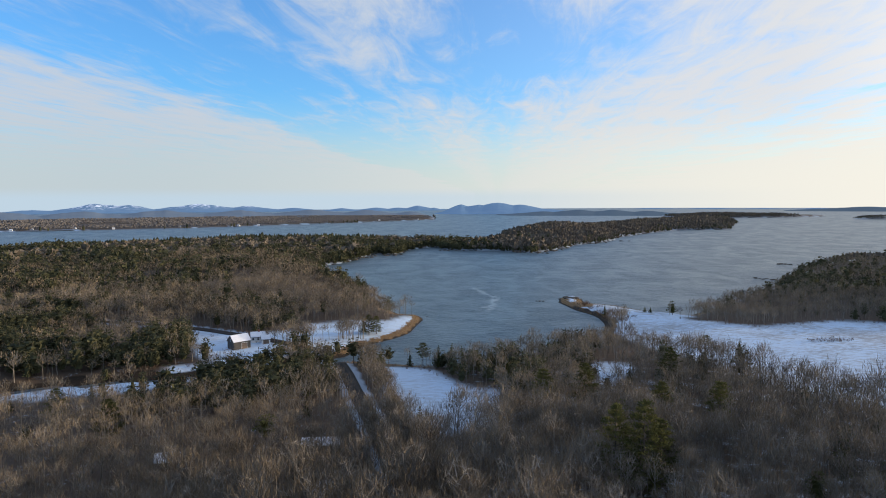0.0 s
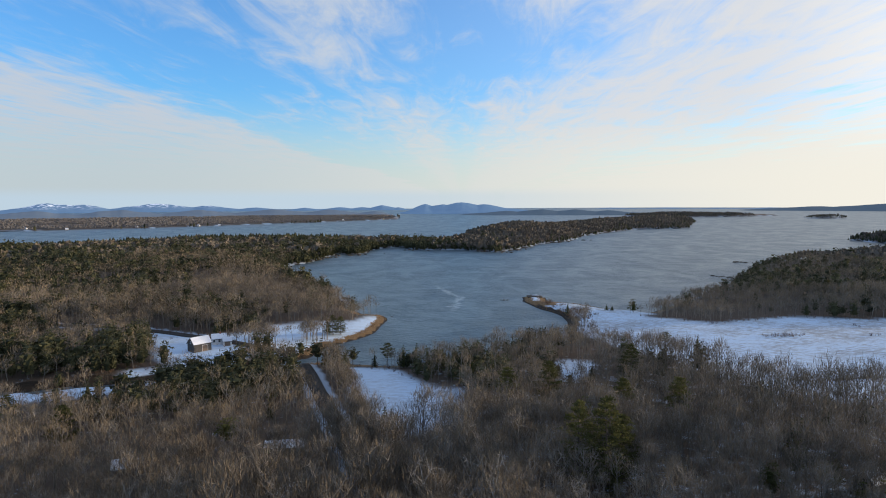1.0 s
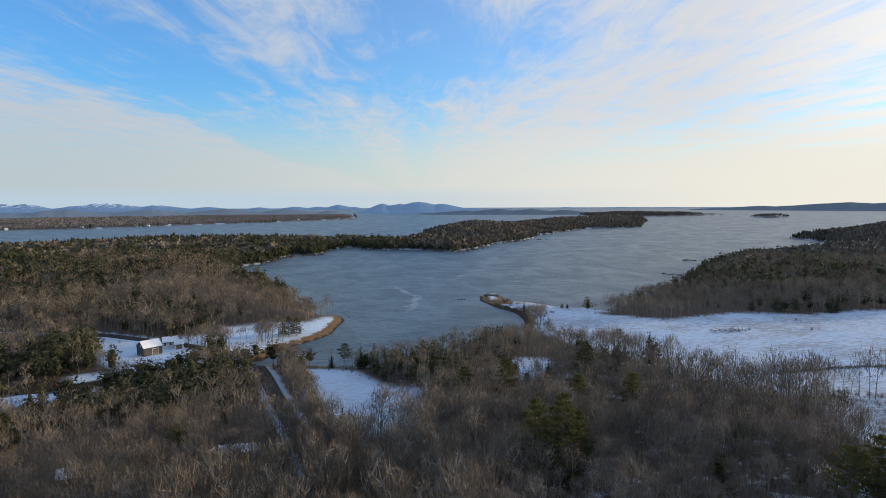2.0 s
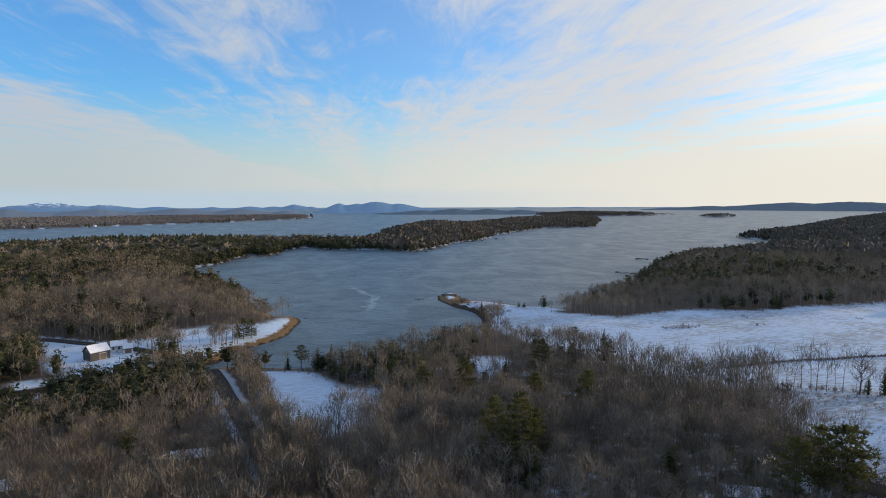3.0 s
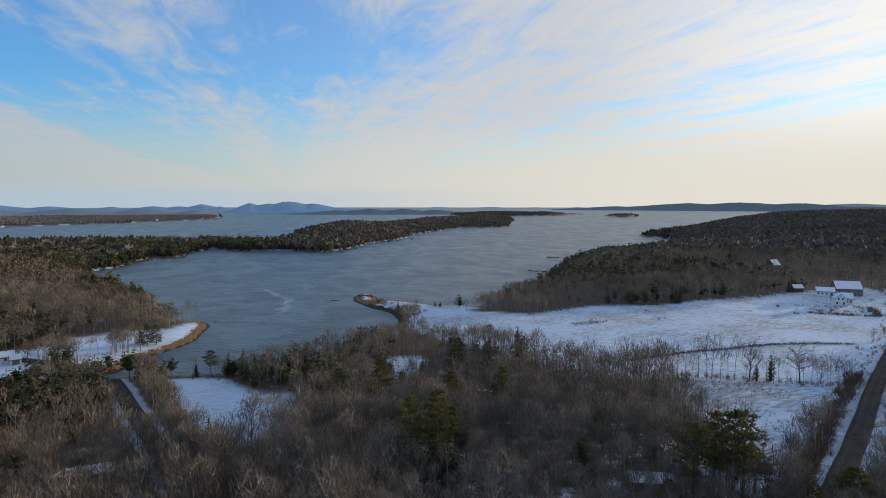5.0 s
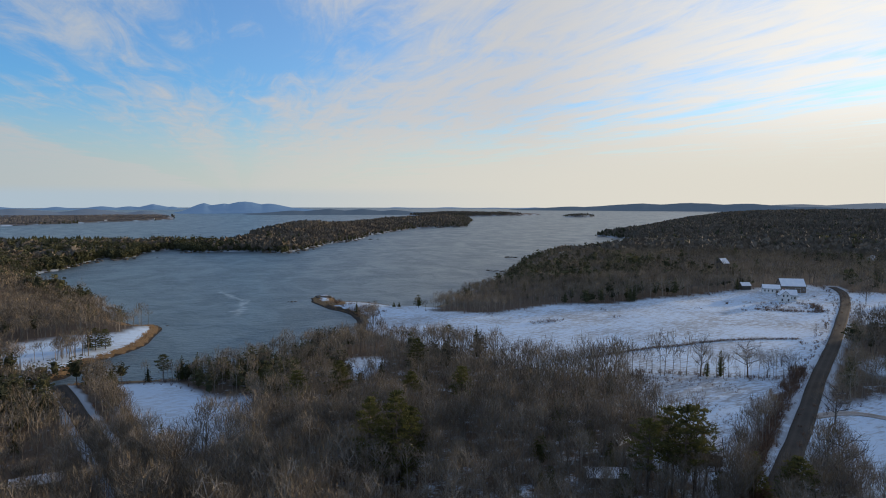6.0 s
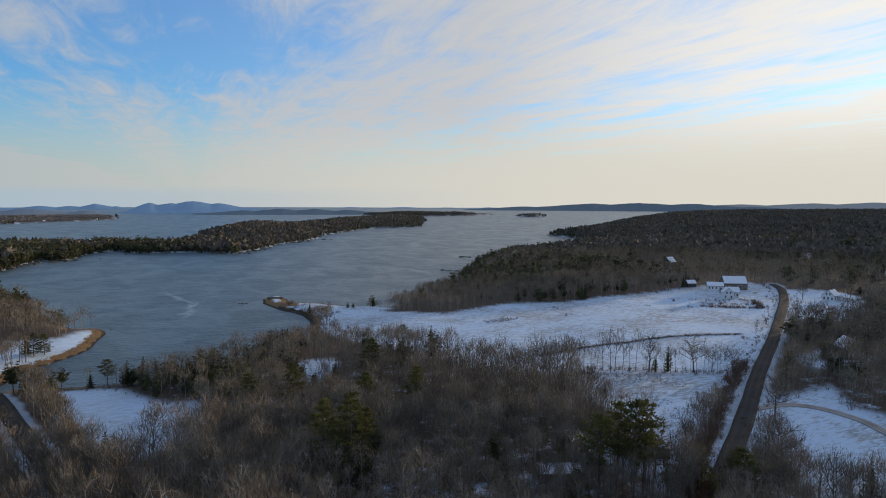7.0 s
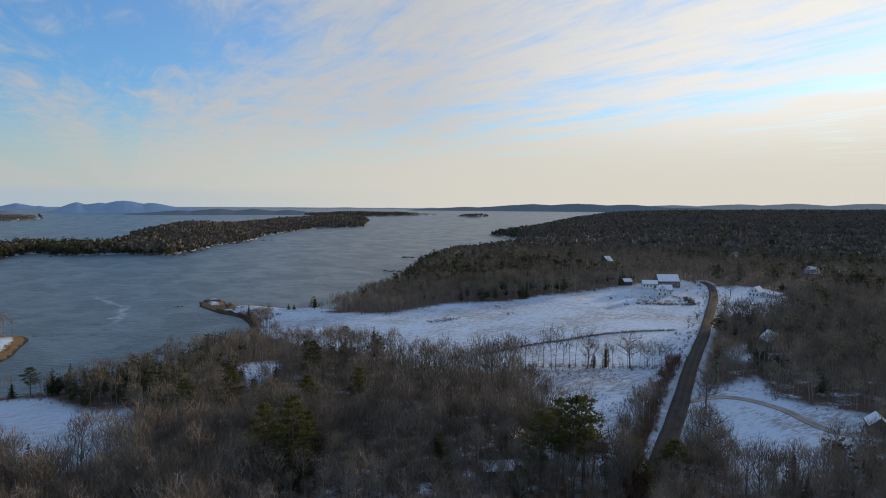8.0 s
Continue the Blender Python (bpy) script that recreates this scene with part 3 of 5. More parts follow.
class Shape:
    """Triangles with a material slot each."""

    def __init__(self):
        self.v, self.f, self.m = [], [], []

    def prism(self, a, b, ra, rb, sides, slot):
        d = unit(b - a)
        x = unit(np.cross(d, (0.31, 0.93, 0.2)))
        y = np.cross(d, x)
        k = len(self.v)
        for c, r in ((a, ra), (b, rb)):
            for i in range(sides):
                t = 2 * math.pi * i / sides
                self.v.append(c + r * (x * math.cos(t) + y * math.sin(t)))
        for i in range(sides):
            j = (i + 1) % sides
            self.f += [(k + i, k + j, k + sides + j), (k + i, k + sides + j, k + sides + i)]
            self.m += [slot, slot]

    def spike(self, a, b, r, slot):
        d = unit(b - a)
        x = unit(np.cross(d, (0.31, 0.93, 0.2)))
        y = np.cross(d, x)
        k = len(self.v)
        self.v += [a + r * x, a + r * (-0.5 * x + 0.87 * y), a + r * (-0.5 * x - 0.87 * y), b]
        self.f += [(k, k + 1, k + 3), (k + 1, k + 2, k + 3), (k + 2, k, k + 3)]
        self.m += [slot] * 3

    def sliver(self, a, b, w, slot):
        d = unit(b - a)
        x = unit(np.cross(d, RNG.normal(size=3))) * w * 0.5
        k = len(self.v)
        self.v += [a - x, a + x, b]
        self.f.append((k, k + 1, k + 2))
        self.m.append(slot)

    def tuft(self, a, b, w, slot):
        """A flat spray: narrow at its foot, widest past the middle."""
        d = unit(b - a)
        x = unit(np.cross(d, RNG.normal(size=3) * 0.8 + np.array((0, 0, 0.7)))) * w * 0.5
        c = a + (b - a) * 0.6
        k = len(self.v)
        self.v += [a, c - x, b, c + x]
        self.f += [(k, k + 1, k + 2), (k, k + 2, k + 3)]
        self.m += [slot, slot]

    def arrays(self):
        return np.array(self.v, float), np.array(self.f, int), np.array(self.m, int)

    def mesh(self, name, slot, mat):
        """The triangles of one slot as a mesh of their own."""
        v, f, m = self.arrays()
        f = f[m == slot]
        used, inv = np.unique(f, return_inverse=True)
        return mesh_from(name, v[used], inv.reshape(-1, 3), [mat])


def bent(d, amount, up=0.0):
    return unit(d + RNG.normal(size=3) * amount + np.array((0, 0, up)))


def bare_tree_shape(detail, spread=1.0, fork=0.35, load=1.0):
    """A leafless tree one metre high: a slim stem, limbs that sweep upwards and a haze of fine twigs. Slot 0 wood, slot 1 twigs; detail 4 nearest, 1 far."""
    s = Shape()
    bend = RNG.normal(size=2) * .03
    axis = [np.zeros(3), np.array((bend[0] * .4, bend[1] * .4, fork)), np.array((bend[0] * 1.6, bend[1] * 1.6, .95 - .12 * spread))]
    thick = .0065 + .004 * spread + (.004 if detail == 4 else 0)
    wide, tall = .115 + .16 * spread, (1 - fork) * .56
    heart = np.array((bend[0], bend[1], 1 - tall))
    if detail >= 2:
        s.prism(axis[0], axis[1], thick, thick * .8, 5 if detail >= 3 else 3, 0)
        s.spike(axis[1], axis[2], thick * .8, 0)
    else:
        s.sliver(axis[0], axis[2], .024, 0)
    lumps = [(unit(RNG.normal(size=3) + np.array((0, 0, .5))), RNG.uniform(-.25, .28)) for _ in range(7)]

    def reach(d):
        """Distance from the crown's heart to its ragged edge."""
        r = 1 / math.sqrt((d[0] ** 2 + d[1] ** 2) / wide ** 2 + d[2] ** 2 / tall ** 2)
        return r * (.95 + sum(h * max(0.0, float(d @ c)) ** 6 for c, h in lumps))
    count = {4: 15, 3: 11, 2: 7, 1: 3}[detail]
    for i in range(count):
        a = 2.4 * i + RNG.uniform(0, .8)
        k = (i + RNG.uniform(0, .9)) / count
        e = (-.25 if spread > 1.2 else .05) + 1.3 * k + RNG.uniform(-.15, .25)
        d = np.array((math.cos(a) * math.cos(e), math.sin(a) * math.cos(e), math.sin(e)))
        tip = heart + d * reach(d) * RNG.uniform(.8, 1.0)
        low = max(fork * .75, min(fork + (1 - fork) * k * .7, tip[2] - (.10 if spread > 1.2 else .2)))
        f = (low - fork) / (axis[2][2] - fork)
        start = axis[1] * (1 - f) + axis[2] * f if f > 0 else axis[1] * (low / fork)
        mid = start + (tip - start) * .5 + np.array((d[0], d[1], 0)) * .03 + RNG.normal(size=3) * .01
        if detail >= 3:
            s.prism(start, mid, thick * .48, thick * .32, 3, 0)
            s.spike(mid, tip, thick * .32, 0)
        elif detail == 2:
            s.spike(start, tip, thick * .45, 0)
        else:
            s.sliver(start, tip, .014, 0)
        for j in range({4: 7, 3: 5, 2: 3, 1: 0}[detail]):
            q = mid + (tip - mid) * RNG.uniform(-.4, .6)
            g = unit(d + RNG.normal(size=3) * .42 + np.array((0, 0, .35)))
            s.sliver(q, heart + g * reach(g) * RNG.uniform(.75, 1.02), .0062 if detail >= 3 else .0085, 0)
    for i in range(int({4: 420, 3: 215, 2: 110, 1: 26}[detail] * load)):
        d = unit(RNG.normal(size=3) + np.array((0, 0, .35)))
        if d[2] < -.45 and RNG.uniform() < .7:
            continue
        p = heart + d * reach(d) * RNG.uniform() ** .45 * .92
        f = unit(unit(p - axis[1] * .7) + RNG.normal(size=3) * .30 + np.array((0, 0, .5 if detail > 2 else .34)))
        s.sliver(p, p + f * RNG.uniform(.055, .12) * (1.15 if detail < 3 else 1), {4: .0036, 3: .0044, 2: .0076, 1: .03}[detail] / load, 1)
    return s


def conifer_shape(detail, kind):
    """An evergreen one metre high, sprays of needles set in tiers: slot 0 wood, slot 1 needles."""
    s = Shape()
    lean = RNG.normal(size=2) * .02
    s.prism(np.zeros(3), np.array((lean[0], lean[1], .96)), .014, .003, 5 if detail >= 3 else 3, 0)
    low, wide, tiers = {"pine": (.14, .27, 11), "spruce": (.04, .20, 14), "cedar": (.03, .13, 16), "plume": (.34, .27, 8), "dome": (.12, .30, 8)}[kind]
    if detail == 1:
        low *= .35
    loose = kind in ("pine", "plume", "dome")

    def reach(k):
        if kind == "pine":
            return wide * (1 - k) ** .55 * min(1, .62 + 1.7 * k)
        if kind == "dome":
            return wide * (1 - k ** 2.4) ** .7 * min(1, .6 + 1.8 * k)
        if kind == "plume":
            return wide * (1 - k ** 2.2) ** .6 * min(1, .55 + 1.3 * k)
        if kind == "cedar":
            return wide * (1 - k ** 1.6) ** .8 * min(1, .6 + 3 * k)
        return wide * (1 - k) ** .85 * min(1, .8 + 2 * k)
    if detail:
        # shaded heart of the crown
        k0, sides, core = len(s.v), 6, {1: .62, 2: .62, 3: .45}[detail]
        rings = (.03, .36, .7)
        for kr in rings:
            for q in range(sides):
                a = 2 * math.pi * q / sides + kr * 3
                rad = reach(kr) * core * RNG.uniform(.65, 1.15)
                s.v.append(np.array((math.cos(a) * rad, math.sin(a) * rad, low + kr * (1 - low) + RNG.uniform(-.03, .03))))
        s.v.append(np.array((lean[0], lean[1], .8)))
        for g in range(2):
            for q in range(sides):
                a, b = k0 + g * sides + q, k0 + g * sides + (q + 1) % sides
                s.f += [(a, b, b + sides), (a, b + sides, a + sides)]
                s.m += [1, 1]
        for q in range(sides):
            s.f.append((k0 + 2 * sides + q, k0 + 2 * sides + (q + 1) % sides, k0 + 3 * sides))
            s.m.append(1)
    arms = []
    for i in range(tiers):
        k = (i + RNG.uniform(.1, .7)) / tiers
        n = max(3, int(round((6 if loose else 7) * (1 - .4 * k))))
        for j in range(n):
            a = 2 * math.pi * (j + RNG.uniform(-.3, .3)) / n + i * 1.3
            rise = {"pine": .12, "plume": .25, "cedar": .9, "spruce": -.18, "dome": .2}[kind] + RNG.uniform(-.1, .1)
            arms.append((a, k, reach(k) * (RNG.uniform(.62, 1.22) if loose else RNG.uniform(.8, 1.1)), rise))
            if detail >= 3:
                p = np.array((lean[0], lean[1], low + k * (1 - low)))
                s.spike(p, p + np.array((math.cos(a), math.sin(a), rise)) * arms[-1][2] * .85, .004, 0)
    load = np.array([r + .03 for a, k, r, e in arms])
    count = {3: 620, 2: 112, 1: 17}[detail]
    for i in RNG.choice(len(arms), count, p=load / load.sum()):
        a, k, r, rise = arms[i]
        f = RNG.uniform(.12, 1) ** .6
        b = a + RNG.normal() * .24 / max(f, .3)
        p = np.array((lean[0] + math.cos(b) * r * f, lean[1] + math.sin(b) * r * f, min(low + k * (1 - low) + rise * r * f + abs(RNG.normal()) * .012, .985)))
        up = RNG.uniform(-.1, .9) if loose else RNG.uniform(-.45, .25)
        d = unit(np.array((math.cos(b), math.sin(b), up)) + RNG.normal(size=3) * .3)
        size = {3: .046, 2: .105, 1: .24}[detail] * RNG.uniform(.7, 1.25) * (.65 + .5 * r / wide)
        s.tuft(p - d * size * .3, p + d * size * .7, size * (.6 if detail >= 2 else .8), 1)
    s.tuft(np.array((lean[0], lean[1], .9)), np.array((lean[0], lean[1], 1.0)), .035, 1)
    return s


def bush_shape():
    s = Shape()
    for i in range(15):
        a, o = RNG.uniform(0, 6.283), RNG.uniform(.05, .5)
        d = np.array((math.cos(a) * o, math.sin(a) * o, 1.0)) * RNG.uniform(.5, 1.0)
        q = np.array((math.cos(a), math.sin(a), 0)) * RNG.uniform(0, .25)
        s.sliver(q, q + d, .035, 0)
        for _ in range(2):
            g = q + d * RNG.uniform(.35, .8)
            s.sliver(g, g + bent(unit(d), .5, .1) * RNG.uniform(.2, .4), .03, 0)
    return s


def canopy_shape():
    """A far crown: two ragged fans of sprays round a stem."""
    s = Shape()
    for i in range(4):
        a = i * 2.4 + RNG.uniform(0, .6)
        z0 = RNG.uniform(.35, .55)
        d = np.array((math.cos(a) * .28, math.sin(a) * .28, RNG.uniform(.28, .45)))
        s.tuft(np.array((0, 0, z0 - .2)), np.array((0, 0, z0)) + d, .34, 1)
    return s


def spire_shape():
    """A far evergreen: an uneven crown of two rings and a tip."""
    s = Shape()
    k = 5
    for z, r in ((.12, .19), (.55, .15)):
        for i in range(k):
            a = i * 1.2566 + z
            s.v.append(np.array((math.cos(a) * r * RNG.uniform(.6, 1.25), math.sin(a) * r * RNG.uniform(.6, 1.25), z + RNG.uniform(-.1, .14))))
    s.v.append(np.array((RNG.normal() * .03, RNG.normal() * .03, 1.0)))
    for i in range(k):
        j = (i + 1) % k
        s.f += [(i, j, k + j), (i, k + j, k + i), (k + i, k + j, 2 * k)]
    s.m = [1] * len(s.f)
    return s


def white_pine_shape(low, wide, tiers, round_top):
    """A tall pine one metre high: whorls of long boughs, each carrying flat plumes of needles with open air between. Slot 0 wood, slot 1 needles."""
    s = Shape()
    lean = RNG.normal(size=2) * .015
    s.prism(np.zeros(3), np.array((lean[0] * .6, lean[1] * .6, .6)), .013, .008, 6, 0)
    s.spike(np.array((lean[0] * .6, lean[1] * .6, .6)), np.array((lean[0], lean[1], .97)), .008, 0)
    for t in range(tiers):
        k = (t + RNG.uniform(.1, .6)) / tiers
        span = wide * ((1 - k ** 2.2) ** .6 if round_top else (1 - k) ** .75) * min(1.0, .6 + 1.4 * k) + .02
        n = RNG.integers(4, 7)
        for b in range(n):
            a = 2 * math.pi * (b + RNG.uniform(-.3, .3)) / n + t * 1.9
            r = span * RNG.uniform(.6, 1.2)
            root = np.array((lean[0] * k, lean[1] * k, low + k * (.97 - low)))
            out = np.array((math.cos(a), math.sin(a), 0))
            tip = root + out * r + np.array((0, 0, r * RNG.uniform(.08, .42)))
            s.spike(root, tip, .0045, 0)
            side = np.array((-out[1], out[0], 0))
            for c in range(int(3 + r * 18)):
                f = RNG.uniform(.34, 1.02)
                hub = root + (tip - root) * f + side * RNG.normal() * r * .22 * (1.25 - f)
                size = RNG.uniform(.021, .038)
                for _ in range(11):
                    d = unit(out * .5 + RNG.normal(size=3) * np.array((.8, .8, .3)) + np.array((0, 0, .38)))
                    p = hub + RNG.normal(size=3) * np.array((.6, .6, .18)) * size
                    s.tuft(p, p + d * size * RNG.uniform(.7, 1.25), size * .5, 1)
    top = np.array((lean[0], lean[1], .93))
    for _ in range(24):
        d = unit(RNG.normal(size=3) * .6 + np.array((0, 0, .9)))
        s.tuft(top, top + d * .07, .018, 1)
    return s


def scatter(shapes, xy, z, heights, widths, mats, name, label, category, tones=None):
    """Many plants joined into one mesh of kind stuff."""
    pick = RNG.integers(0, len(shapes), len(xy))
    spin = RNG.uniform(0, 6.2832, len(xy))
    tone = RNG.uniform(0, 1, len(xy)) if tones is None else tones
    vs, fs, ms, ts, base = [], [], [], [], 0
    for k, (v, f, m) in enumerate(shapes):
        i = np.nonzero(pick == k)[0]
        if not len(i):
            continue
        c, s = np.cos(spin[i])[:, None], np.sin(spin[i])[:, None]
        w = widths[i][:, None]
        x = (v[None, :, 0] * c - v[None, :, 1] * s) * w + xy[i, 0][:, None]
        y = (v[None, :, 0] * s + v[None, :, 1] * c) * w + xy[i, 1][:, None]
        h = v[None, :, 2] * heights[i][:, None] + z[i][:, None] - 0.12
        vs.append(np.stack([x, y, h], -1).reshape(-1, 3))
        fs.append((f[None] + (np.arange(len(i)) * len(v))[:, None, None] + base).reshape(-1, 3))
        ms.append(np.tile(m, len(i)))
        ts.append(np.repeat(tone[i], len(f)))
        base += len(v) * len(i)
    me = mesh_from(name, np.concatenate(vs), np.concatenate(fs), mats, np.concatenate(ms), [("tone", "FACE", np.concatenate(ts))])
    return tagged(new(name, me), label, category, kind="stuff")


def part(name, data, mat, parent, label=""):
    if isinstance(data, bmesh.types.BMesh):
        me = bpy.data.meshes.new(name)
        data.to_mesh(me)
        data.free()
        me.materials.append(mat)
        data = me
    ob = new(name, data)
    ob.parent = parent
    return tagged(ob, label)


# ---------------------------------------------------------------- where trees stand
def jittered(x0, x1, y0, y1, cell):
    gx, gy = np.meshgrid(np.arange(x0, x1, cell), np.arange(y0, y1, cell))
    p = np.stack([gx.ravel(), gy.ravel()], 1)
    return p + RNG.uniform(-.48, .48, p.shape) * cell


def wooded(p, s):
    ok = s > np.where(np.hypot(p[:, 0], p[:, 1]) < 430, 3.5, 1.5)
    for f in FIELDS:
        ok &= ~(signed(p, f) > -1.0)
    for x, y, r in CLEARINGS:
        ok &= np.hypot(p[:, 0] - x, p[:, 1] - y) > r
    ok &= line_distance(p, ROAD_WEST) > 4.0
    ok &= line_distance(p, ROAD_EAST) > 5.5
    ok &= line_distance(p, DRIVE) > 4.0
    ok &= line_distance(p, CREEK) > 6.0
    return ok


def blob(p, x, y, rx, ry):
    return np.exp(-((p[:, 0] - x) / rx) ** 2 - ((p[:, 1] - y) / ry) ** 2)


def evergreen_share(p, s):
    x, y = p[:, 0], p[:, 1]
    left = 0.55 * ease(y, 232, 250) * (x < 60)
    share = 0.012 + left
    share += 0.75 * blob(p, -58, 213, 30, 17) + 0.5 * blob(p, -62, 194, 34, 13) + 0.6 * blob(p, -150, 240, 60, 14) - 0.5 * blob(p, -96, 250, 22, 12) + 0.5 * blob(p, 12, 216, 34, 16) + 0.3 * blob(p, 60, 262, 26, 26) + 0.42 * blob(p, 315, 440, 70, 75)
    share += 0.05 * ease(x, 150, 300) + 0.04 * ease(x, 420, 700)
    share += 0.35 * np.exp(-np.abs(s) / 22) * ease(np.hypot(x, y), 380, 560)
    share -= 0.5 * blob(p, -94, 425, 26, 40) + 0.6 * blob(p, -118, 460, 52, 80) + 0.4 * blob(p, -60, 345, 25, 30) + 0.5 * blob(p, -180, 590, 70, 45) + 0.45 * blob(p, -62, 345, 34, 34) + 0.30 * blob(p, -160, 330, 30, 22) + 0.3 * blob(p, -230, 420, 60, 40)
    share -= 0.7 * blob(p, -18, 335, 26, 36) + 0.06 * ease(p[:, 0], 120, 200) * ease(y, 330, 420) + 0.5 * blob(p, 140, 172, 18, 14)
    share -= 0.35 * blob(p, -250, 800, 90, 40) + 0.5 * blob(p, 230, 1150, 160, 120)
    return np.clip(share + (0.04 + share) * (0.95 * value_noise(p, 46, 11) + 0.5 * value_noise(p, 17, 14)), 0.015, 0.97)


def in_view(p, lo=-41, hi=72):
    b = np.degrees(np.arctan2(p[:, 0], p[:, 1]))
    return (b > lo) & (b < hi)


def ring(cell, r0, r1):
    p = jittered(-r1, r1, -40, r1, cell)
    r = np.hypot(p[:, 0], p[:, 1])
    p = p[(r >= r0) & (r < r1) & in_view(p)]
    p = p[~inside(p, LAND[3])]
    s = shore_distance(p)
    ok = wooded(p, s)
    return p[ok], s[ok]


def beside(line, near, far, gap, side):
    """Places along a line, to one side of it."""
    q = smooth_line(line, gap)
    t = np.gradient(q, axis=0)
    t /= np.linalg.norm(t, axis=1)[:, None]
    return q + np.stack([t[:, 1], -t[:, 0]], 1) * (RNG.uniform(near, far, len(q)) * side)[:, None] + RNG.normal(size=q.shape) * .4


LOW_WEST = [(4, 96), (-6, 130), (-12, 147), (-18, 168)]


def screen(x, y, n, gap):
    """Trees that stand round the south side of a building."""
    d = -np.array((x, y)) / math.hypot(x, y)
    side = np.array((-d[1], d[0]))
    return np.array([np.array((x, y)) + d * RNG.uniform(gap, gap + 4) + side * RNG.uniform(-4.5, 4.5) for _ in range(n)])


EXTRA = [(screen(85, 111, 5, 4.5), "near"), (screen(98, 124, 5, 4), "near"), (screen(-65, 142, 3, 3.5), "near"), (screen(-31, 155, 5, 4), "near"),
         (screen(-26, 127, 4, 4), "near"), (screen(240, 139, 9, 6), "middle"), (screen(226, 133, 6, 3), "middle"), (screen(528, 276, 6, 5), "far"), (screen(603, 395, 6, 5), "far"), (screen(424, 402, 6, 5), "far"),
         (np.array([(62, 258)]) + RNG.normal(size=(26, 2)) * (9, 4), "middle"),
         (np.array([(91, 320)]) + RNG.normal(size=(16, 2)) * (3, 6), "middle"),
         (beside(LOW_WEST, 2.4, 3.2, .8, 1), "near"), (beside(LOW_WEST, 3.6, 6.5, .9, 1), "near"), (beside(LOW_WEST, 2.4, 3.4, .8, -1), "near"),
         (beside([(64, 60), (84, 73), (104, 86)], 3.2, 6.5, .9, 1), "near"), (beside([(64, 60), (84, 73), (108, 88)], 3.2, 6.5, .9, -1), "near"),
         (beside([(-19, 168), (-25, 190), (-29, 212)], 4.5, 9, 1.2, 1), "near_back"),
         (beside([(131, 185), (150, 171), (168, 158), (186, 145)], -1, 1, 2.2, 1), "near_back"),
         (np.array([(-66, 280)]) + RNG.normal(size=(38, 2)) * (5, 5), "middle"), (np.array([(-45, 291)]) + RNG.normal(size=(24, 2)) * (3.5, 4), "middle"),
         (np.array([(152, 330)]) + RNG.normal(size=(30, 2)) * (14, 8), "middle")]


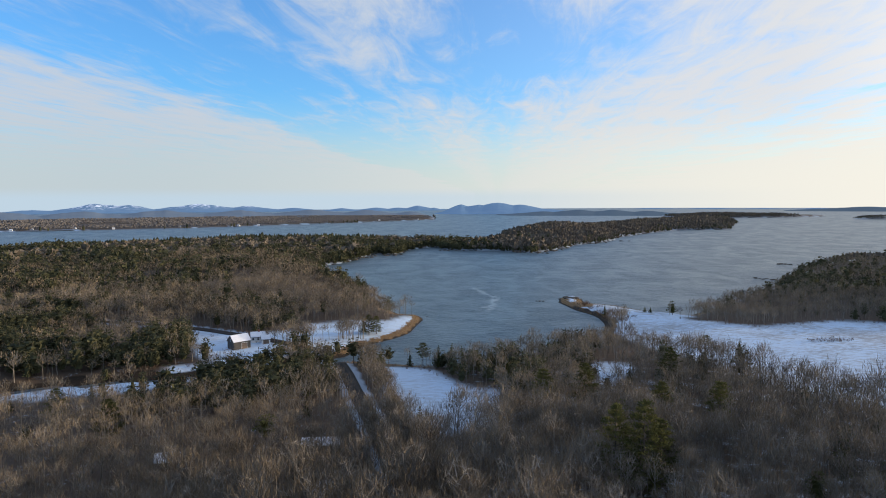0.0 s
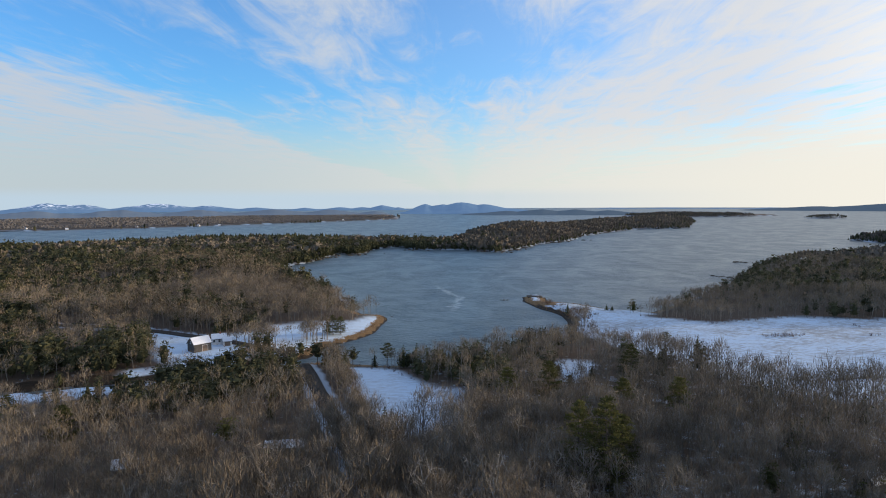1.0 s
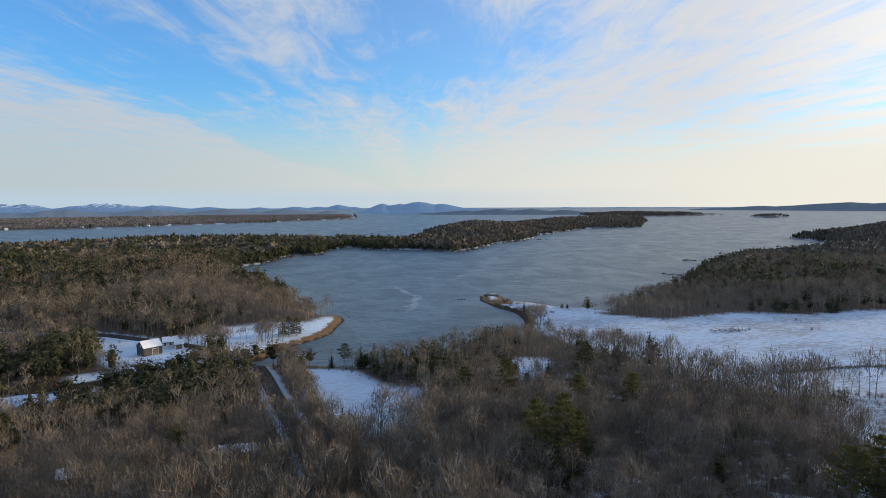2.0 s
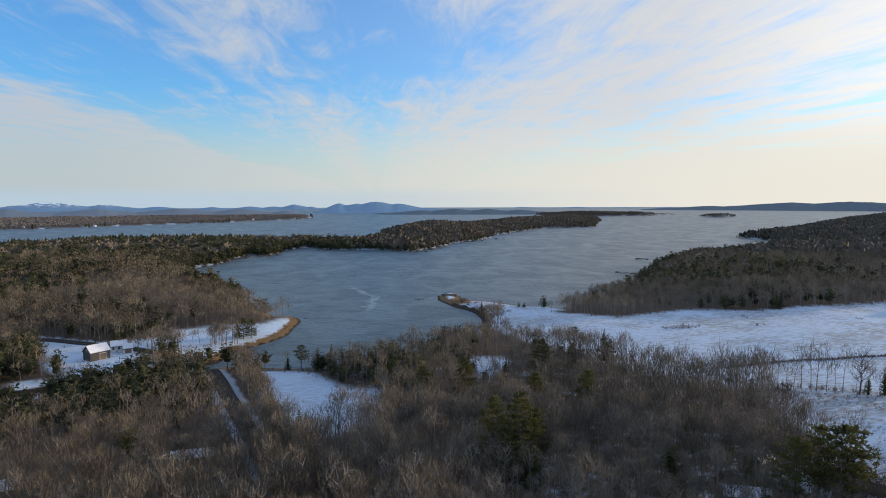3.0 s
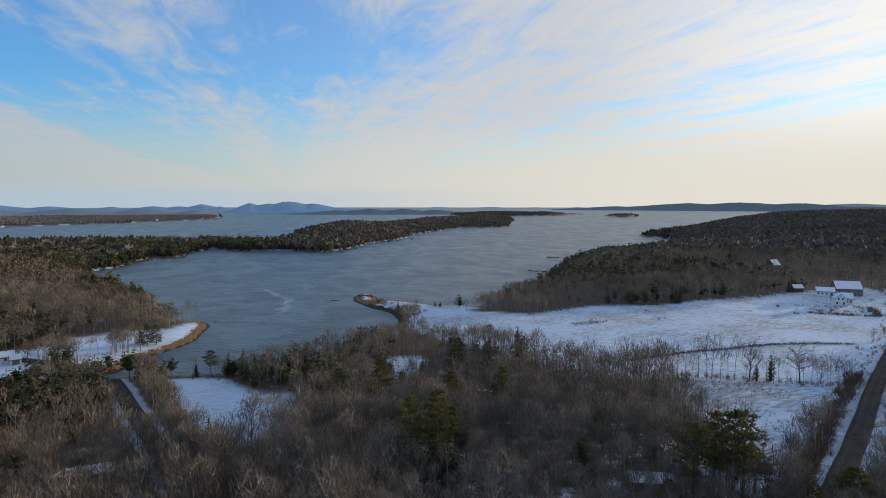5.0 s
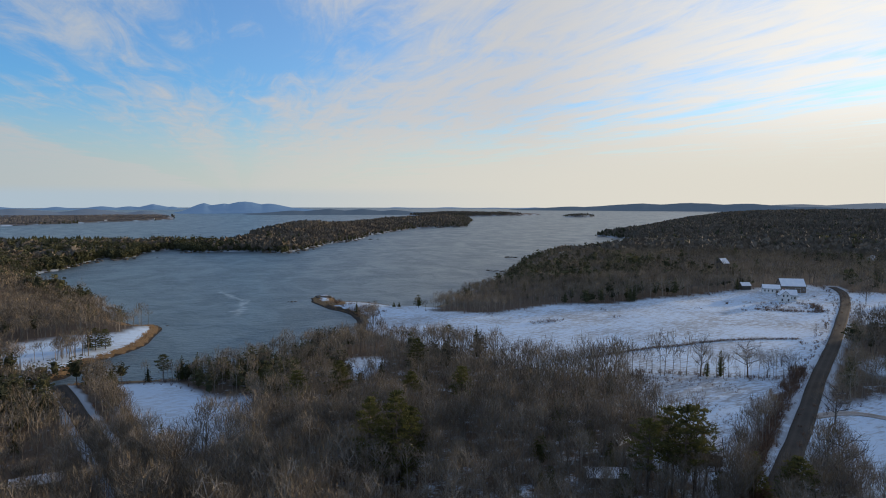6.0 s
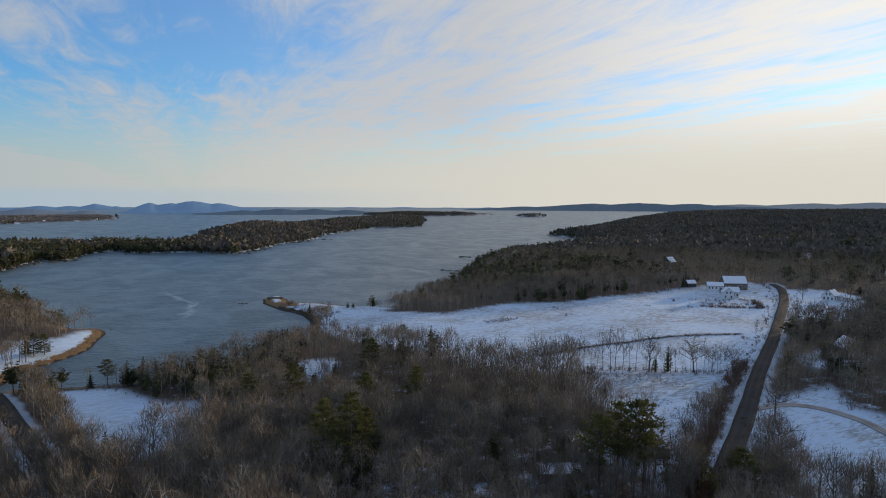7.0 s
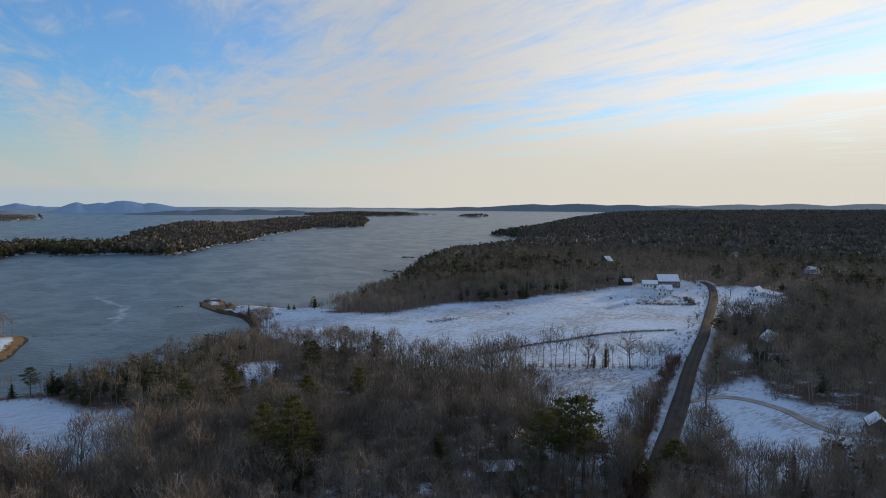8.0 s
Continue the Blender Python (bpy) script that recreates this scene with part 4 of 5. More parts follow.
def build_woods():
    near_bare = [bare_tree_shape(3, sp, fk).arrays() for sp, fk in ((.52, .46), (.66, .40), (.45, .5), (.58, .36), (.8, .32), (.40, .5), (1.0, .26))]
    mid_bare = [bare_tree_shape(2, sp, fk).arrays() for sp, fk in ((.5, .43), (.65, .38), (.55, .40), (.8, .3), (1.0, .25))]
    back_bare = [bare_tree_shape(2, sp, fk, .6).arrays() for sp, fk in ((.5, .43), (.65, .38), (.55, .40), (.8, .3), (1.0, .25))]
    far_bare = [bare_tree_shape(1, sp, .3).arrays() for sp in (.6, .8, .7)]
    mid_ever = [conifer_shape(2, k).arrays() for k in ("pine", "dome", "spruce", "dome", "pine", "plume", "dome")]
    far_ever = [conifer_shape(1, k).arrays() for k in ("dome", "spruce", "dome", "pine")]
    very_bare = [canopy_shape().arrays() for _ in range(4)]
    very_ever = [spire_shape().arrays() for _ in range(4)]
    singles = []
    spec = [("near", 2.95, 90, 165, near_bare, mid_ever, (10.5, 16), (7.5, 12.5)), ("near_back", 3.3, 165, 260, mid_bare, mid_ever, (10, 14.5), (7, 11.5)),
            ("middle", 4.0, 260, 470, back_bare, mid_ever, (8.5, 13), (7, 12)),
            ("far", 5.0, 470, 720, far_bare, far_ever, (9, 13), (9, 14)), ("far_back", 5.4, 720, 960, very_bare, far_ever, (9, 13.5), (10, 15)), ("distant", 6.6, 960, 2650, very_bare, very_ever, (10, 12.5), (10, 13))]
    for zone, cell, r0, r1, bares, evers, hb, he in spec:
        p, s = ring(cell, r0, r1)
        if zone.startswith("near"):
            # broad crowns stand wider apart west of the road, slim stems close together east of it
            keep = RNG.uniform(size=len(p)) < 0.68 + 0.32 * ease(p[:, 0], 0, 35)
            p, s = p[keep], s[keep]
        rows = [q for q, z0 in EXTRA if z0 == zone]
        if rows:
            p = np.concatenate([p] + rows)
            s = shore_distance(p)
        ever = RNG.uniform(size=len(p)) < evergreen_share(p, s)
        if rows:
            ever[-sum(len(q) for q in rows):] = False
        z = height(p, s)
        size = 0.88 + 0.2 * value_noise(p, 45, 12) + 0.1 * value_noise(p, 15, 18) + RNG.normal(size=len(p)) * 0.10
        hgt = np.where(ever, RNG.uniform(*he, len(p)), RNG.uniform(*hb, len(p))) * size
        hgt *= 1 + 0.2 * blob(p, -140, 250, 90, 25) * ever
        hgt *= 1 - 0.32 * ease(p[:, 0], 120, 230) * np.exp(-np.maximum(s, 0) / 55) * (np.hypot(*p.T) > 330)
        if zone.startswith("near"):
            # young birches and alders are lower beside fields and the creek
            hgt *= 1 - 0.40 * blob(p, -125, 186, 50, 20) + 0.35 * blob(p, 160, 166, 26, 13)
            # lower growth south of the tall pines
            hgt *= 1 - 0.35 * blob(p, 37, 113, 9, 11) - 0.5 * blob(p, 80, 84, 12, 11)
        wide = hgt * np.where(ever, RNG.uniform(.95, 1.4, len(p)), RNG.uniform(.85, 1.15, len(p)) * (1.25 - .25 * ease(p[:, 0], -20, 60)) * (1.25 if zone in ("middle", "far", "far_back") else 1))
        tone = np.clip((0.28 if zone == "distant" else 0.5) + 0.3 * value_noise(p, 30, 13) + RNG.normal(size=len(p)) * 0.27, 0, 1)
        if zone == "near":
            order = np.argsort(np.hypot(p[:, 0] - 30, p[:, 1] - 95) + ever * 1e6)[:290]
            single = np.zeros(len(p), bool)
            single[order] = True
            singles = [(p[i], z[i], hgt[i], False) for i in order]
            eo = np.argsort(np.hypot(p[:, 0] - 30, p[:, 1] - 95) + ~ever * 1e6)[:36]
            single[eo] = True
            singles += [(p[i], z[i], hgt[i], True) for i in eo if ever[i]]
            b = ~ever & ~single
            e = ever & ~single
        else:
            b, e = ~ever, ever
        scatter(bares, p[b], z[b], hgt[b], wide[b], [M_BARK, M_FARTWIG if bares is very_bare else M_TWIG], zone + "_bare_woods", "leafless grey-brown winter woods standing in snow", "woods", tone[b])
        if e.any():
            scatter(evers, p[e], z[e], hgt[e], wide[e], [M_PBARK, M_NEEDLE], zone + "_evergreen_woods", "dark green pines and spruces among bare trees", "woods", tone[e])
    # low evergreens along the outer shores
    p = jittered(-700, 1300, 380, 2000, 5.0)
    p = p[in_view(p, -40, 60) & (np.hypot(*p.T) > 430) & ~inside(p, LAND[3])]
    s = shore_distance(p)
    keep = (s > .6) & (s < 7 + np.hypot(*p.T) / 300) & (RNG.uniform(size=len(p)) < .85) & (value_noise(p, 28, 25) > -.45)
    p, s = p[keep], s[keep]
    hgt = RNG.uniform(4, 8.5, len(p)) * (1 - .25 * ease(p[:, 0], 120, 230))
    scatter(far_ever, p, height(p, s), hgt, hgt * 1.25, [M_PBARK, M_NEEDLE], "shore_evergreen_woods", "low dark evergreens crowding a rocky shore", "woods")
    # woods on behind and below the eye
    p = jittered(-120, 120, -120, 110, 4.6)
    p = p[(np.hypot(*p.T) < 90) | ((np.hypot(*p.T) < 120) & ~in_view(p))]
    s = shore_distance(p)
    p = p[wooded(p, s) & (np.hypot(*p.T) > 4)]
    hgt = RNG.uniform(7.5, 12, len(p))
    close = np.hypot(*p.T) < 32
    for shapes, k, name in ((near_bare, close, "home_bare_woods"), (far_bare, ~close, "outer_bare_woods")):
        scatter(shapes, p[k], height(p[k]), hgt[k], hgt[k], [M_BARK, M_TWIG], name, "leafless grey-brown winter woods standing in snow", "woods")
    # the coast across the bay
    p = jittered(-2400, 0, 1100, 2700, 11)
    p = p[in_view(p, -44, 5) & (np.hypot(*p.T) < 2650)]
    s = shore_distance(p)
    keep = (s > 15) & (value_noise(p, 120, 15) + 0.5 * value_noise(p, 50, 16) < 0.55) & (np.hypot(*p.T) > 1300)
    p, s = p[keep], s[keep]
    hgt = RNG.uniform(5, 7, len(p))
    scatter(very_bare, p, height(p, s), hgt, hgt * 1.7, [M_COAST, M_COAST], "coast_woods", "grey-brown woods on the far shore, paled by a haze tint", "woods")
    return singles


def tree_thing(name, shape, wood, leaf, crown, label, category, group):
    base = new(name)
    part("trunk", shape.mesh("trunk", 0, wood), wood, base)
    part(crown, shape.mesh(crown, 1, leaf), leaf, base)
    return tagged(base, label, category, group)


def place(template, first, x, y, z, h, w, spin):
    """Stand a template at a place; the first use moves the template itself."""
    m = Matrix.Translation((x, y, z - 0.12)) @ Matrix.Rotation(spin, 4, "Z")
    ob = template if first else copy_thing(template, m)
    ob.matrix_basis = m @ Matrix.Diagonal((w, w, h, 1))
    return ob


def build_single_trees(singles):
    bare = [tree_thing("bare_tree", bare_tree_shape(3, sp, fk), M_TBARK, M_TTWIG, "crown", "slender leafless grey-barked tree in snowy woods", "tree", "bare trees of the near woods")
            for sp, fk in ((.52, .46), (.66, .40), (.45, .5), (.58, .36), (.8, .32), (.40, .5), (1.0, .26))]
    ever = [tree_thing("pine_tree", conifer_shape(3, k), M_PBARK, M_TNEEDLE, "crown", "dark green pine standing among bare trees", "tree", "evergreens of the near woods")
            for k in ("pine", "spruce", "plume", "pine")]
    used = set()
    rnd = random.Random(5)
    for (x, y), z, h, green in [(tuple(p), z, h, g) for p, z, h, g in singles]:
        pool = ever if green else bare
        t = rnd.choice(pool)
        w = h * rnd.uniform(.95, 1.3)
        place(t, t.name not in used, x, y, z, h, w, rnd.uniform(0, 6.28))
        used.add(t.name)
    # known single trees: x, y, height, spread
    pine, plume = [tree_thing("white_pine", white_pine_shape(*k), M_PBARK, M_TNEEDLE, "crown", "tall green pine with layered plumes of needles", "tree", "tall pines")
                   for k in ((.10, .29, 13, False), (.38, .27, 8, True))]
    spruce = ever[1]
    known = [(pine, 36.8, 131, 20.0, 20, "tall double-topped green pine in bare woods"), (pine, 42, 128.5, 21.5, 21, "tall dense green pine in bare woods"), (pine, 46.5, 131, 16.5, 18, "lower green pine beside two taller ones"),
             (plume, 96.5, 97, 21, 17, "tall plumed pine beside a snowy roof"), (plume, 91, 94, 22.5, 18, "tall plumed pine beside a snowy roof"), (plume, 93, 101, 20, 17, "tall dense pine beside a snowy roof"),
             (plume, 86, 99, 19, 17, "tall plumed pine with a bare lower trunk"), (pine, 80, 98.5, 8.5, 13, "young green pine below taller pines"),
             (pine, 106, 80.5, 14, 22, "golden-green pine beside the road"), (spruce, 107, 91.7, 11, 16, "dark spruce beside the road"),
             (spruce, -6.5, 160, 10.5, 10, "pointed spruce at the field edge"), (spruce, 28, 205, 11, 11, "dark spruce at the cove"),
             (pine, 57.7, 162.6, 15, 19, "pine with layered branches in bare woods"), (pine, 72, 160, 15.5, 18, "open pine with layered branches"),
             (pine, 28.5, 178.2, 15, 19, "broad pine with layered branches"), (pine, 74.6, 204.2, 15, 19, "golden-green pine among bare trees"),
             (pine, 127, 345, 8.0, 14, "lone rounded pine on the snowy point"), (plume, 108, 255, 7.5, 10, "rounded pine at the field edge"), (spruce, 117, 245, 8, 7, "thin spruce at the field edge"), (pine, 41.2, 180.3, 16, 20, "golden-green pine among bare trees"),
             (spruce, 91, 351, 6.5, 7, "small dark spruce on the point"), (spruce, 114, 352, 3.5, 5, "low dark spruce on the point"), (spruce, 117, 351.5, 3.2, 5, "low dark spruce on the point"), (pine, -87.8, 160.8, 11, 18, "broad dark pine in bare woods"),
             (pine, -112, 178, 9, 15, "broad dark pine in bare woods"), (spruce, 228, 141, 8, 9, "small spruce in the yard"), (spruce, 206, 140, 7, 8, "small spruce in the yard"),
             (plume, -8, 240, 10, 11, "pine at the water's edge"), (spruce, -2, 238, 9, 9, "spruce at the water's edge"), (spruce, 3, 236, 10, 9, "spruce at the water's edge"),
             (spruce, 7, 231, 9.5, 9, "spruce at the water's edge"), (pine, 12, 226, 9, 10, "dark pine at the field edge"), (spruce, 16, 219, 9, 9, "dark spruce at the field edge"),
             (spruce, 22, 214, 9, 9, "dark spruce at the field edge"),
             (pine, -22.5, 220, 8, 11, "bushy pine beside the road"), (pine, -21, 208, 7, 10, "bushy pine beside the road"),
             (pine, -36, 300, 10, 15, "dark pine above the marshy shore"), (pine, -32.5, 302, 9, 14, "broad dark pine above the marshy shore"), (spruce, -39, 303, 9, 10, "dark spruce above the marshy shore")]
    cedar = tree_thing("cedar_tree", conifer_shape(3, "cedar"), M_PBARK, M_TNEEDLE, "crown", "narrow dense dark cedar at the field edge", "tree", "cedars at the field edge")
    known += [(cedar, 168.4, 159, 9.3, 11, ""), (cedar, 164.5, 161, 6.0, 8, "")]
    oak = tree_thing("oak_tree", bare_tree_shape(4, 1.6, .22), M_PBARK, M_TTWIG, "crown", "broad spreading leafless oak standing in snow", "tree", "broad bare trees by road and field")
    oaks = [(161, 112.6, 13, 16), (176, 154.5, 14, 17), (131, 89, 12, 20), (124, 85, 11, 18), (118, 81, 11, 16), (110, 104, 10, 14), (104, 101, 11, 14), (162.7, 162.3, 16, 13), (181, 151, 10, 9), (187, 147.5, 10, 9),
            (109, 95, 13, 14), (100, 100, 12, 13), (196, 158, 6, 7), (352, 232, 11, 12), (364, 240, 12, 13), (388, 226, 9, 10), (216, 132, 12, 13), (225, 128, 12, 13), (320, 262, 7, 8)]
    for x, y, h, w in oaks:
        known.append((oak, x, y, h, w, ""))
    for t, x, y, h, w, text in known:
        if t is pine and math.hypot(x, y) > 310:
            t = ever[0]
        z = float(height(np.array([[x, y]]))[0])
        ob = place(t, t.name not in used, x, y, z, h, w * (1.3 if t is spruce else 1), rnd.uniform(0, 6.28))
        used.add(t.name)
        if text:
            tagged(ob, text)


SINGLES = build_woods()
build_single_trees(SINGLES)


YARD = [(283, 245), (296, 236), (307, 226), (316, 235), (326, 244)]
HEDGE = [(144, 203), (159, 204), (176, 203), (188, 201), (204, 200), (218, 197), (241, 187)]


def build_brush():
    shapes = [bush_shape().arrays() for _ in range(4)]
    rows = []
    hedge = np.repeat(smooth_line(HEDGE, .7), 5, axis=0)
    rows.append((hedge + RNG.normal(size=hedge.shape) * .6, .6, 1.3))
    yard = np.repeat(smooth_line(YARD, .8), 5, axis=0)
    rows.append((yard + RNG.normal(size=yard.shape) * 1.6, .6, 1.8))
    thicket = np.array([(94, 82), (99, 84.5), (103, 87), (107, 90)], float)
    rows.append((np.repeat(thicket, 22, axis=0) + RNG.normal(size=(88, 2)) * 1.7, 2.0, 5.0))
    verge = np.repeat(smooth_line([(112, 96), (134, 112), (157, 127), (180, 141), (200, 153)], .8), 3, axis=0)
    rows.append((verge + RNG.normal(size=verge.shape) * 1.3, 1.0, 3.2))
    rows.append((np.array([(308, 250)]) + RNG.normal(size=(60, 2)) * (10, 6), .6, 2.0))
    south = smooth_line([(132, 188), (150, 174), (168, 160), (186, 147), (196, 150)], .8)
    rows.append((south + RNG.normal(size=south.shape) * .9, .8, 2.6))
    p = jittered(-160, 420, 70, 330, 3.4)
    s = shore_distance(p)
    field = np.max([signed(p, f) for f in FIELDS], axis=0)
    fringe = (np.abs(field) < 3.0) & (s > 3) & in_view(p)
    rows.append((p[fringe], .7, 2.2))
    sides = np.minimum(line_distance(p, ROAD_EAST), line_distance(p, ROAD_WEST))
    rows.append((p[(sides > 4.6) & (sides < 9) & (s > 3) & in_view(p) & (RNG.uniform(size=len(p)) < .55)], .6, 2.2))
    under = jittered(-170, 330, 70, 300, 5.0)
    su = shore_distance(under)
    rows.append((under[wooded(under, su) & in_view(under) & (value_noise(under, 20, 23) > .25)], .6, 1.8))
    low = jittered(108, 190, 98, 168, 1.7)
    rows.append((low[inside(low, FIELDS[1]) & (value_noise(low, 9, 21) > .2)], .3, 1.2))
    clump = jittered(150, 185, 255, 285, 1.5)
    rows.append((clump[blob(clump, 167, 267, 11, 4) > .4], .6, 1.6))
    point = np.array([(92, 357), (93, 338), (96, 333), (94, 347), (88, 385), (98, 352)], float)
    rows.append((np.repeat(point, 14, axis=0) + RNG.normal(size=(84, 2)) * 2.0, 1.2, 3.4))
    for k in ((212, 283), (293, 248), (305, 241), (314, 236), (300, 245), (276, 246), (322, 250), (260, 262), (288, 268), (235, 180), (242, 178), (205, 262), (350, 262), (88, 372), (93, 374), (98, 362), (101, 355), (104, 340), (93, 352)):
        rows.append((np.array([k], float) + RNG.normal(size=(6, 2)) * 1.0, .8, 1.9))
    xy = np.concatenate([r[0] for r in rows])
    h = np.concatenate([RNG.uniform(r[1], r[2], len(r[0])) for r in rows])
    scatter(shapes, xy, height(xy), h, h * 1.1, [M_BUSH], "brush", "red-brown leafless brush along field edges and roads", "brush")
    q = np.concatenate([jittered(-46, -8, 245, 364, 1.25), jittered(72, 122, 340, 424, 1.5)])
    s = shore_distance(q)
    q = q[(s > .8) & (s < 6.5) & (value_noise(q, 7, 22) > -.5)]
    h = RNG.uniform(.35, .8, len(q))
    scatter(shapes, q, height(q), h, h * 1.6, [M_REED], "marsh_grass", "orange-brown dead marsh grass along the shore", "grass")


build_brush()


# ---------------------------------------------------------------- buildings
def slab(bm, corners, thick):
    """A closed plate over four corners, thickened straight down."""
    top = [bm.verts.new(c) for c in corners]
    low = [bm.verts.new((c[0], c[1], c[2] - thick)) for c in corners]
    bm.faces.new(top)
    bm.faces.new(low[::-1])
    for i in range(4):
        j = (i + 1) % 4
        bm.faces.new((top[i], low[i], low[j], top[j]))
    bmesh.ops.recalc_face_normals(bm, faces=bm.faces)


def box(x0, x1, y0, y1, z0, z1, bevel=0.0):
    bm = bmesh.new()
    bmesh.ops.create_cube(bm, size=1.0, matrix=Matrix.Translation(((x0 + x1) / 2, (y0 + y1) / 2, (z0 + z1) / 2)) @ Matrix.Diagonal((x1 - x0, y1 - y0, z1 - z0, 1)))
    if bevel:
        bmesh.ops.bevel(bm, geom=bm.edges[:], offset=bevel, segments=1, affect="EDGES")
    return bm


def wall_prism(length, width, eave, ridge):
    """Walls with gable ends; the ridge runs along x."""
    bm = bmesh.new()
    a, b = length / 2, width / 2
    ring = [(-b, -1.0), (b, -1.0), (b, eave), (0, ridge), (-b, eave)]
    left = [bm.verts.new((-a, y, z)) for y, z in ring]
    right = [bm.verts.new((a, y, z)) for y, z in ring]
    bm.faces.new(left[::-1])
    bm.faces.new(right)
    for i in range(5):
        j = (i + 1) % 5
        bm.faces.new((left[i], left[j], right[j], right[i]))
    bmesh.ops.recalc_face_normals(bm, faces=bm.faces)
    return bm


def opening(parent, kind, side, u, z, w, h, length, width):
    """A window or door on one wall: side 'x+', 'x-', 'y+' or 'y-'; u along the wall."""
    rot = {"y-": 0, "x+": 90, "y+": 180, "x-": 270}[side]
    off = (width if side[0] == "y" else length) / 2
    m = Matrix.Rotation(radians(rot), 4, "Z") @ Matrix.Translation((u, -off, z))
    surround = box(-w / 2 - .1, w / 2 + .1, -.06, .04, -.1, h + .12)
    surround.transform(m)
    ob = part(kind, surround, M_TRIM, parent)
    leaf = box(-w / 2, w / 2, -.075, .02, 0, h)
    leaf.transform(m)
    part("pane" if kind == "window" else "door_leaf", leaf, M_GLASS if kind == "window" else M_BROWNBOARD, ob)
    if kind == "window":
        bar = box(-w / 2, w / 2, -.09, -.07, h / 2 - .03, h / 2 + .03)
        bar.transform(m)
        part("glazing_bar", bar, M_TRIM, ob)


def gable_building(name, label, category, x, y, turn, length, width, eave, ridge, wall, snow=0.22, openings=(), chimney=None, lift=0.0, group=""):
    z = float(height(np.array([[x, y]]))[0]) + lift
    base = new(name)
    base.matrix_world = pose(x, y, z, 0, 0, turn)
    part("wall", wall_prism(length, width, eave, ridge), wall, base)
    a, b, o = length / 2 + .35, width / 2, .4
    drop = (ridge - eave) / b * o
    for sgn in (-1, 1):
        bm = bmesh.new()
        lift_r = .14
        slab(bm, [(-a, sgn * (b + o), eave - drop + lift_r), (a, sgn * (b + o), eave - drop + lift_r), (a, 0, ridge + lift_r), (-a, 0, ridge + lift_r)], .12)
        roof = part("roof", bm, M_SHINGLE, base)
        if snow:
            bm = bmesh.new()
            k = .96
            slab(bm, [(-a * k, sgn * (b + o) * k, eave - drop * .9 + lift_r + snow), (a * k, sgn * (b + o) * k, eave - drop * .9 + lift_r + snow),
                      (a * k, sgn * .03, ridge + lift_r + snow), (-a * k, sgn * .03, ridge + lift_r + snow)], snow - .005)
            bmesh.ops.bevel(bm, geom=bm.edges[:], offset=.06, segments=2, affect="EDGES")
            part("roof_snow", bm, M_SNOW, roof, "old white snow")
    for sgn in (-1, 1):
        for end in (-1, 1):
            bm = bmesh.new()
            slab(bm, [(end * (length / 2 + .02), sgn * b, eave + .02), (end * (length / 2 + .12), sgn * b, eave + .02),
                      (end * (length / 2 + .12), 0, ridge + .02), (end * (length / 2 + .02), 0, ridge + .02)], .22)
            part("rake_board", bm, M_TRIM if wall is M_WHITE else M_BROWNBOARD, base)
    for kind, side, u, zz, w, h in openings:
        opening(base, kind, side, u, zz, w, h, length, width)
    if chimney:
        part("chimney", box(chimney - .35, chimney + .35, -.3, .3, ridge - .8, ridge + 1.1, .03), M_BRICK, base)
    return tagged(base, label, category, group)


def row_of(kind, side, z, w, h, *us):
    return [(kind, side, u, z, w, h) for u in us]


gable_building("barn", "weathered grey wooden barn with snow on its roof", "barn", -88.5, 268.5, 45, 7.8, 5.6, 3.4, 5.7, M_GREYBOARD,
               openings=[("door", "y-", 1.0, 0, 2.4, 2.6), ("window", "x-", 0, 3.6, .7, .8)])
gable_building("farmhouse", "small white clapboard farmhouse beside the grey barn", "house", -84, 281, 20, 6.2, 4.4, 2.5, 4.2, M_WHITE,
               openings=row_of("window", "y-", 1.1, .8, 1.3, -2.2, 0, 2.0) + row_of("window", "x+", 1.1, .8, 1.3, -1.2, 1.2), chimney=.5)
gable_building("garage", "low white outbuilding with a snowy roof", "outbuilding", -79.5, 277.5, 20, 3.6, 3.2, 2.1, 3.4, M_WHITE, openings=[("door", "y-", 0, 0, 2.4, 2.0)])
gable_building("big_barn", "long barn with a broad snow-covered roof", "barn", 354, 281, -32, 14.5, 9.5, 4.2, 8.2, M_BROWNBOARD,
               openings=[("door", "y-", 2.5, 0, 3, 3)] + row_of("window", "y-", 1.6, .8, .9, -5, -2.5, 6))
gable_building("carriage_shed", "long low white shed joined to a farmyard", "shed", 339, 283, -42, 10, 5.5, 3.0, 5.0, M_WHITE,
               openings=row_of("window", "y-", 1.1, .8, 1.2, -3.6, -1.6, .6) + [("door", "y-", 3.2, 0, 1.4, 2.1)])
gable_building("farmhouse", "white two-storey farmhouse with a snowy gable roof", "house", 320, 258, 50, 7.6, 6, 4.0, 6.6, M_WHITE,
               openings=row_of("window", "x-", 1.0, .9, 1.3, -1.6, 1.6) + row_of("window", "x-", 3.4, .8, 1.2, -1.0, 1.0) + row_of("window", "y-", 1.0, .9, 1.3, -2.4, 0, 2.4), chimney=1.0)
gable_building("ell", "white ell with a steep snowy roof beside the farmhouse", "house", 327, 260, -40, 7, 5.5, 3.4, 6.0, M_WHITE,
               openings=row_of("window", "y-", 1.1, .8, 1.3, -2, .3, 2.2))
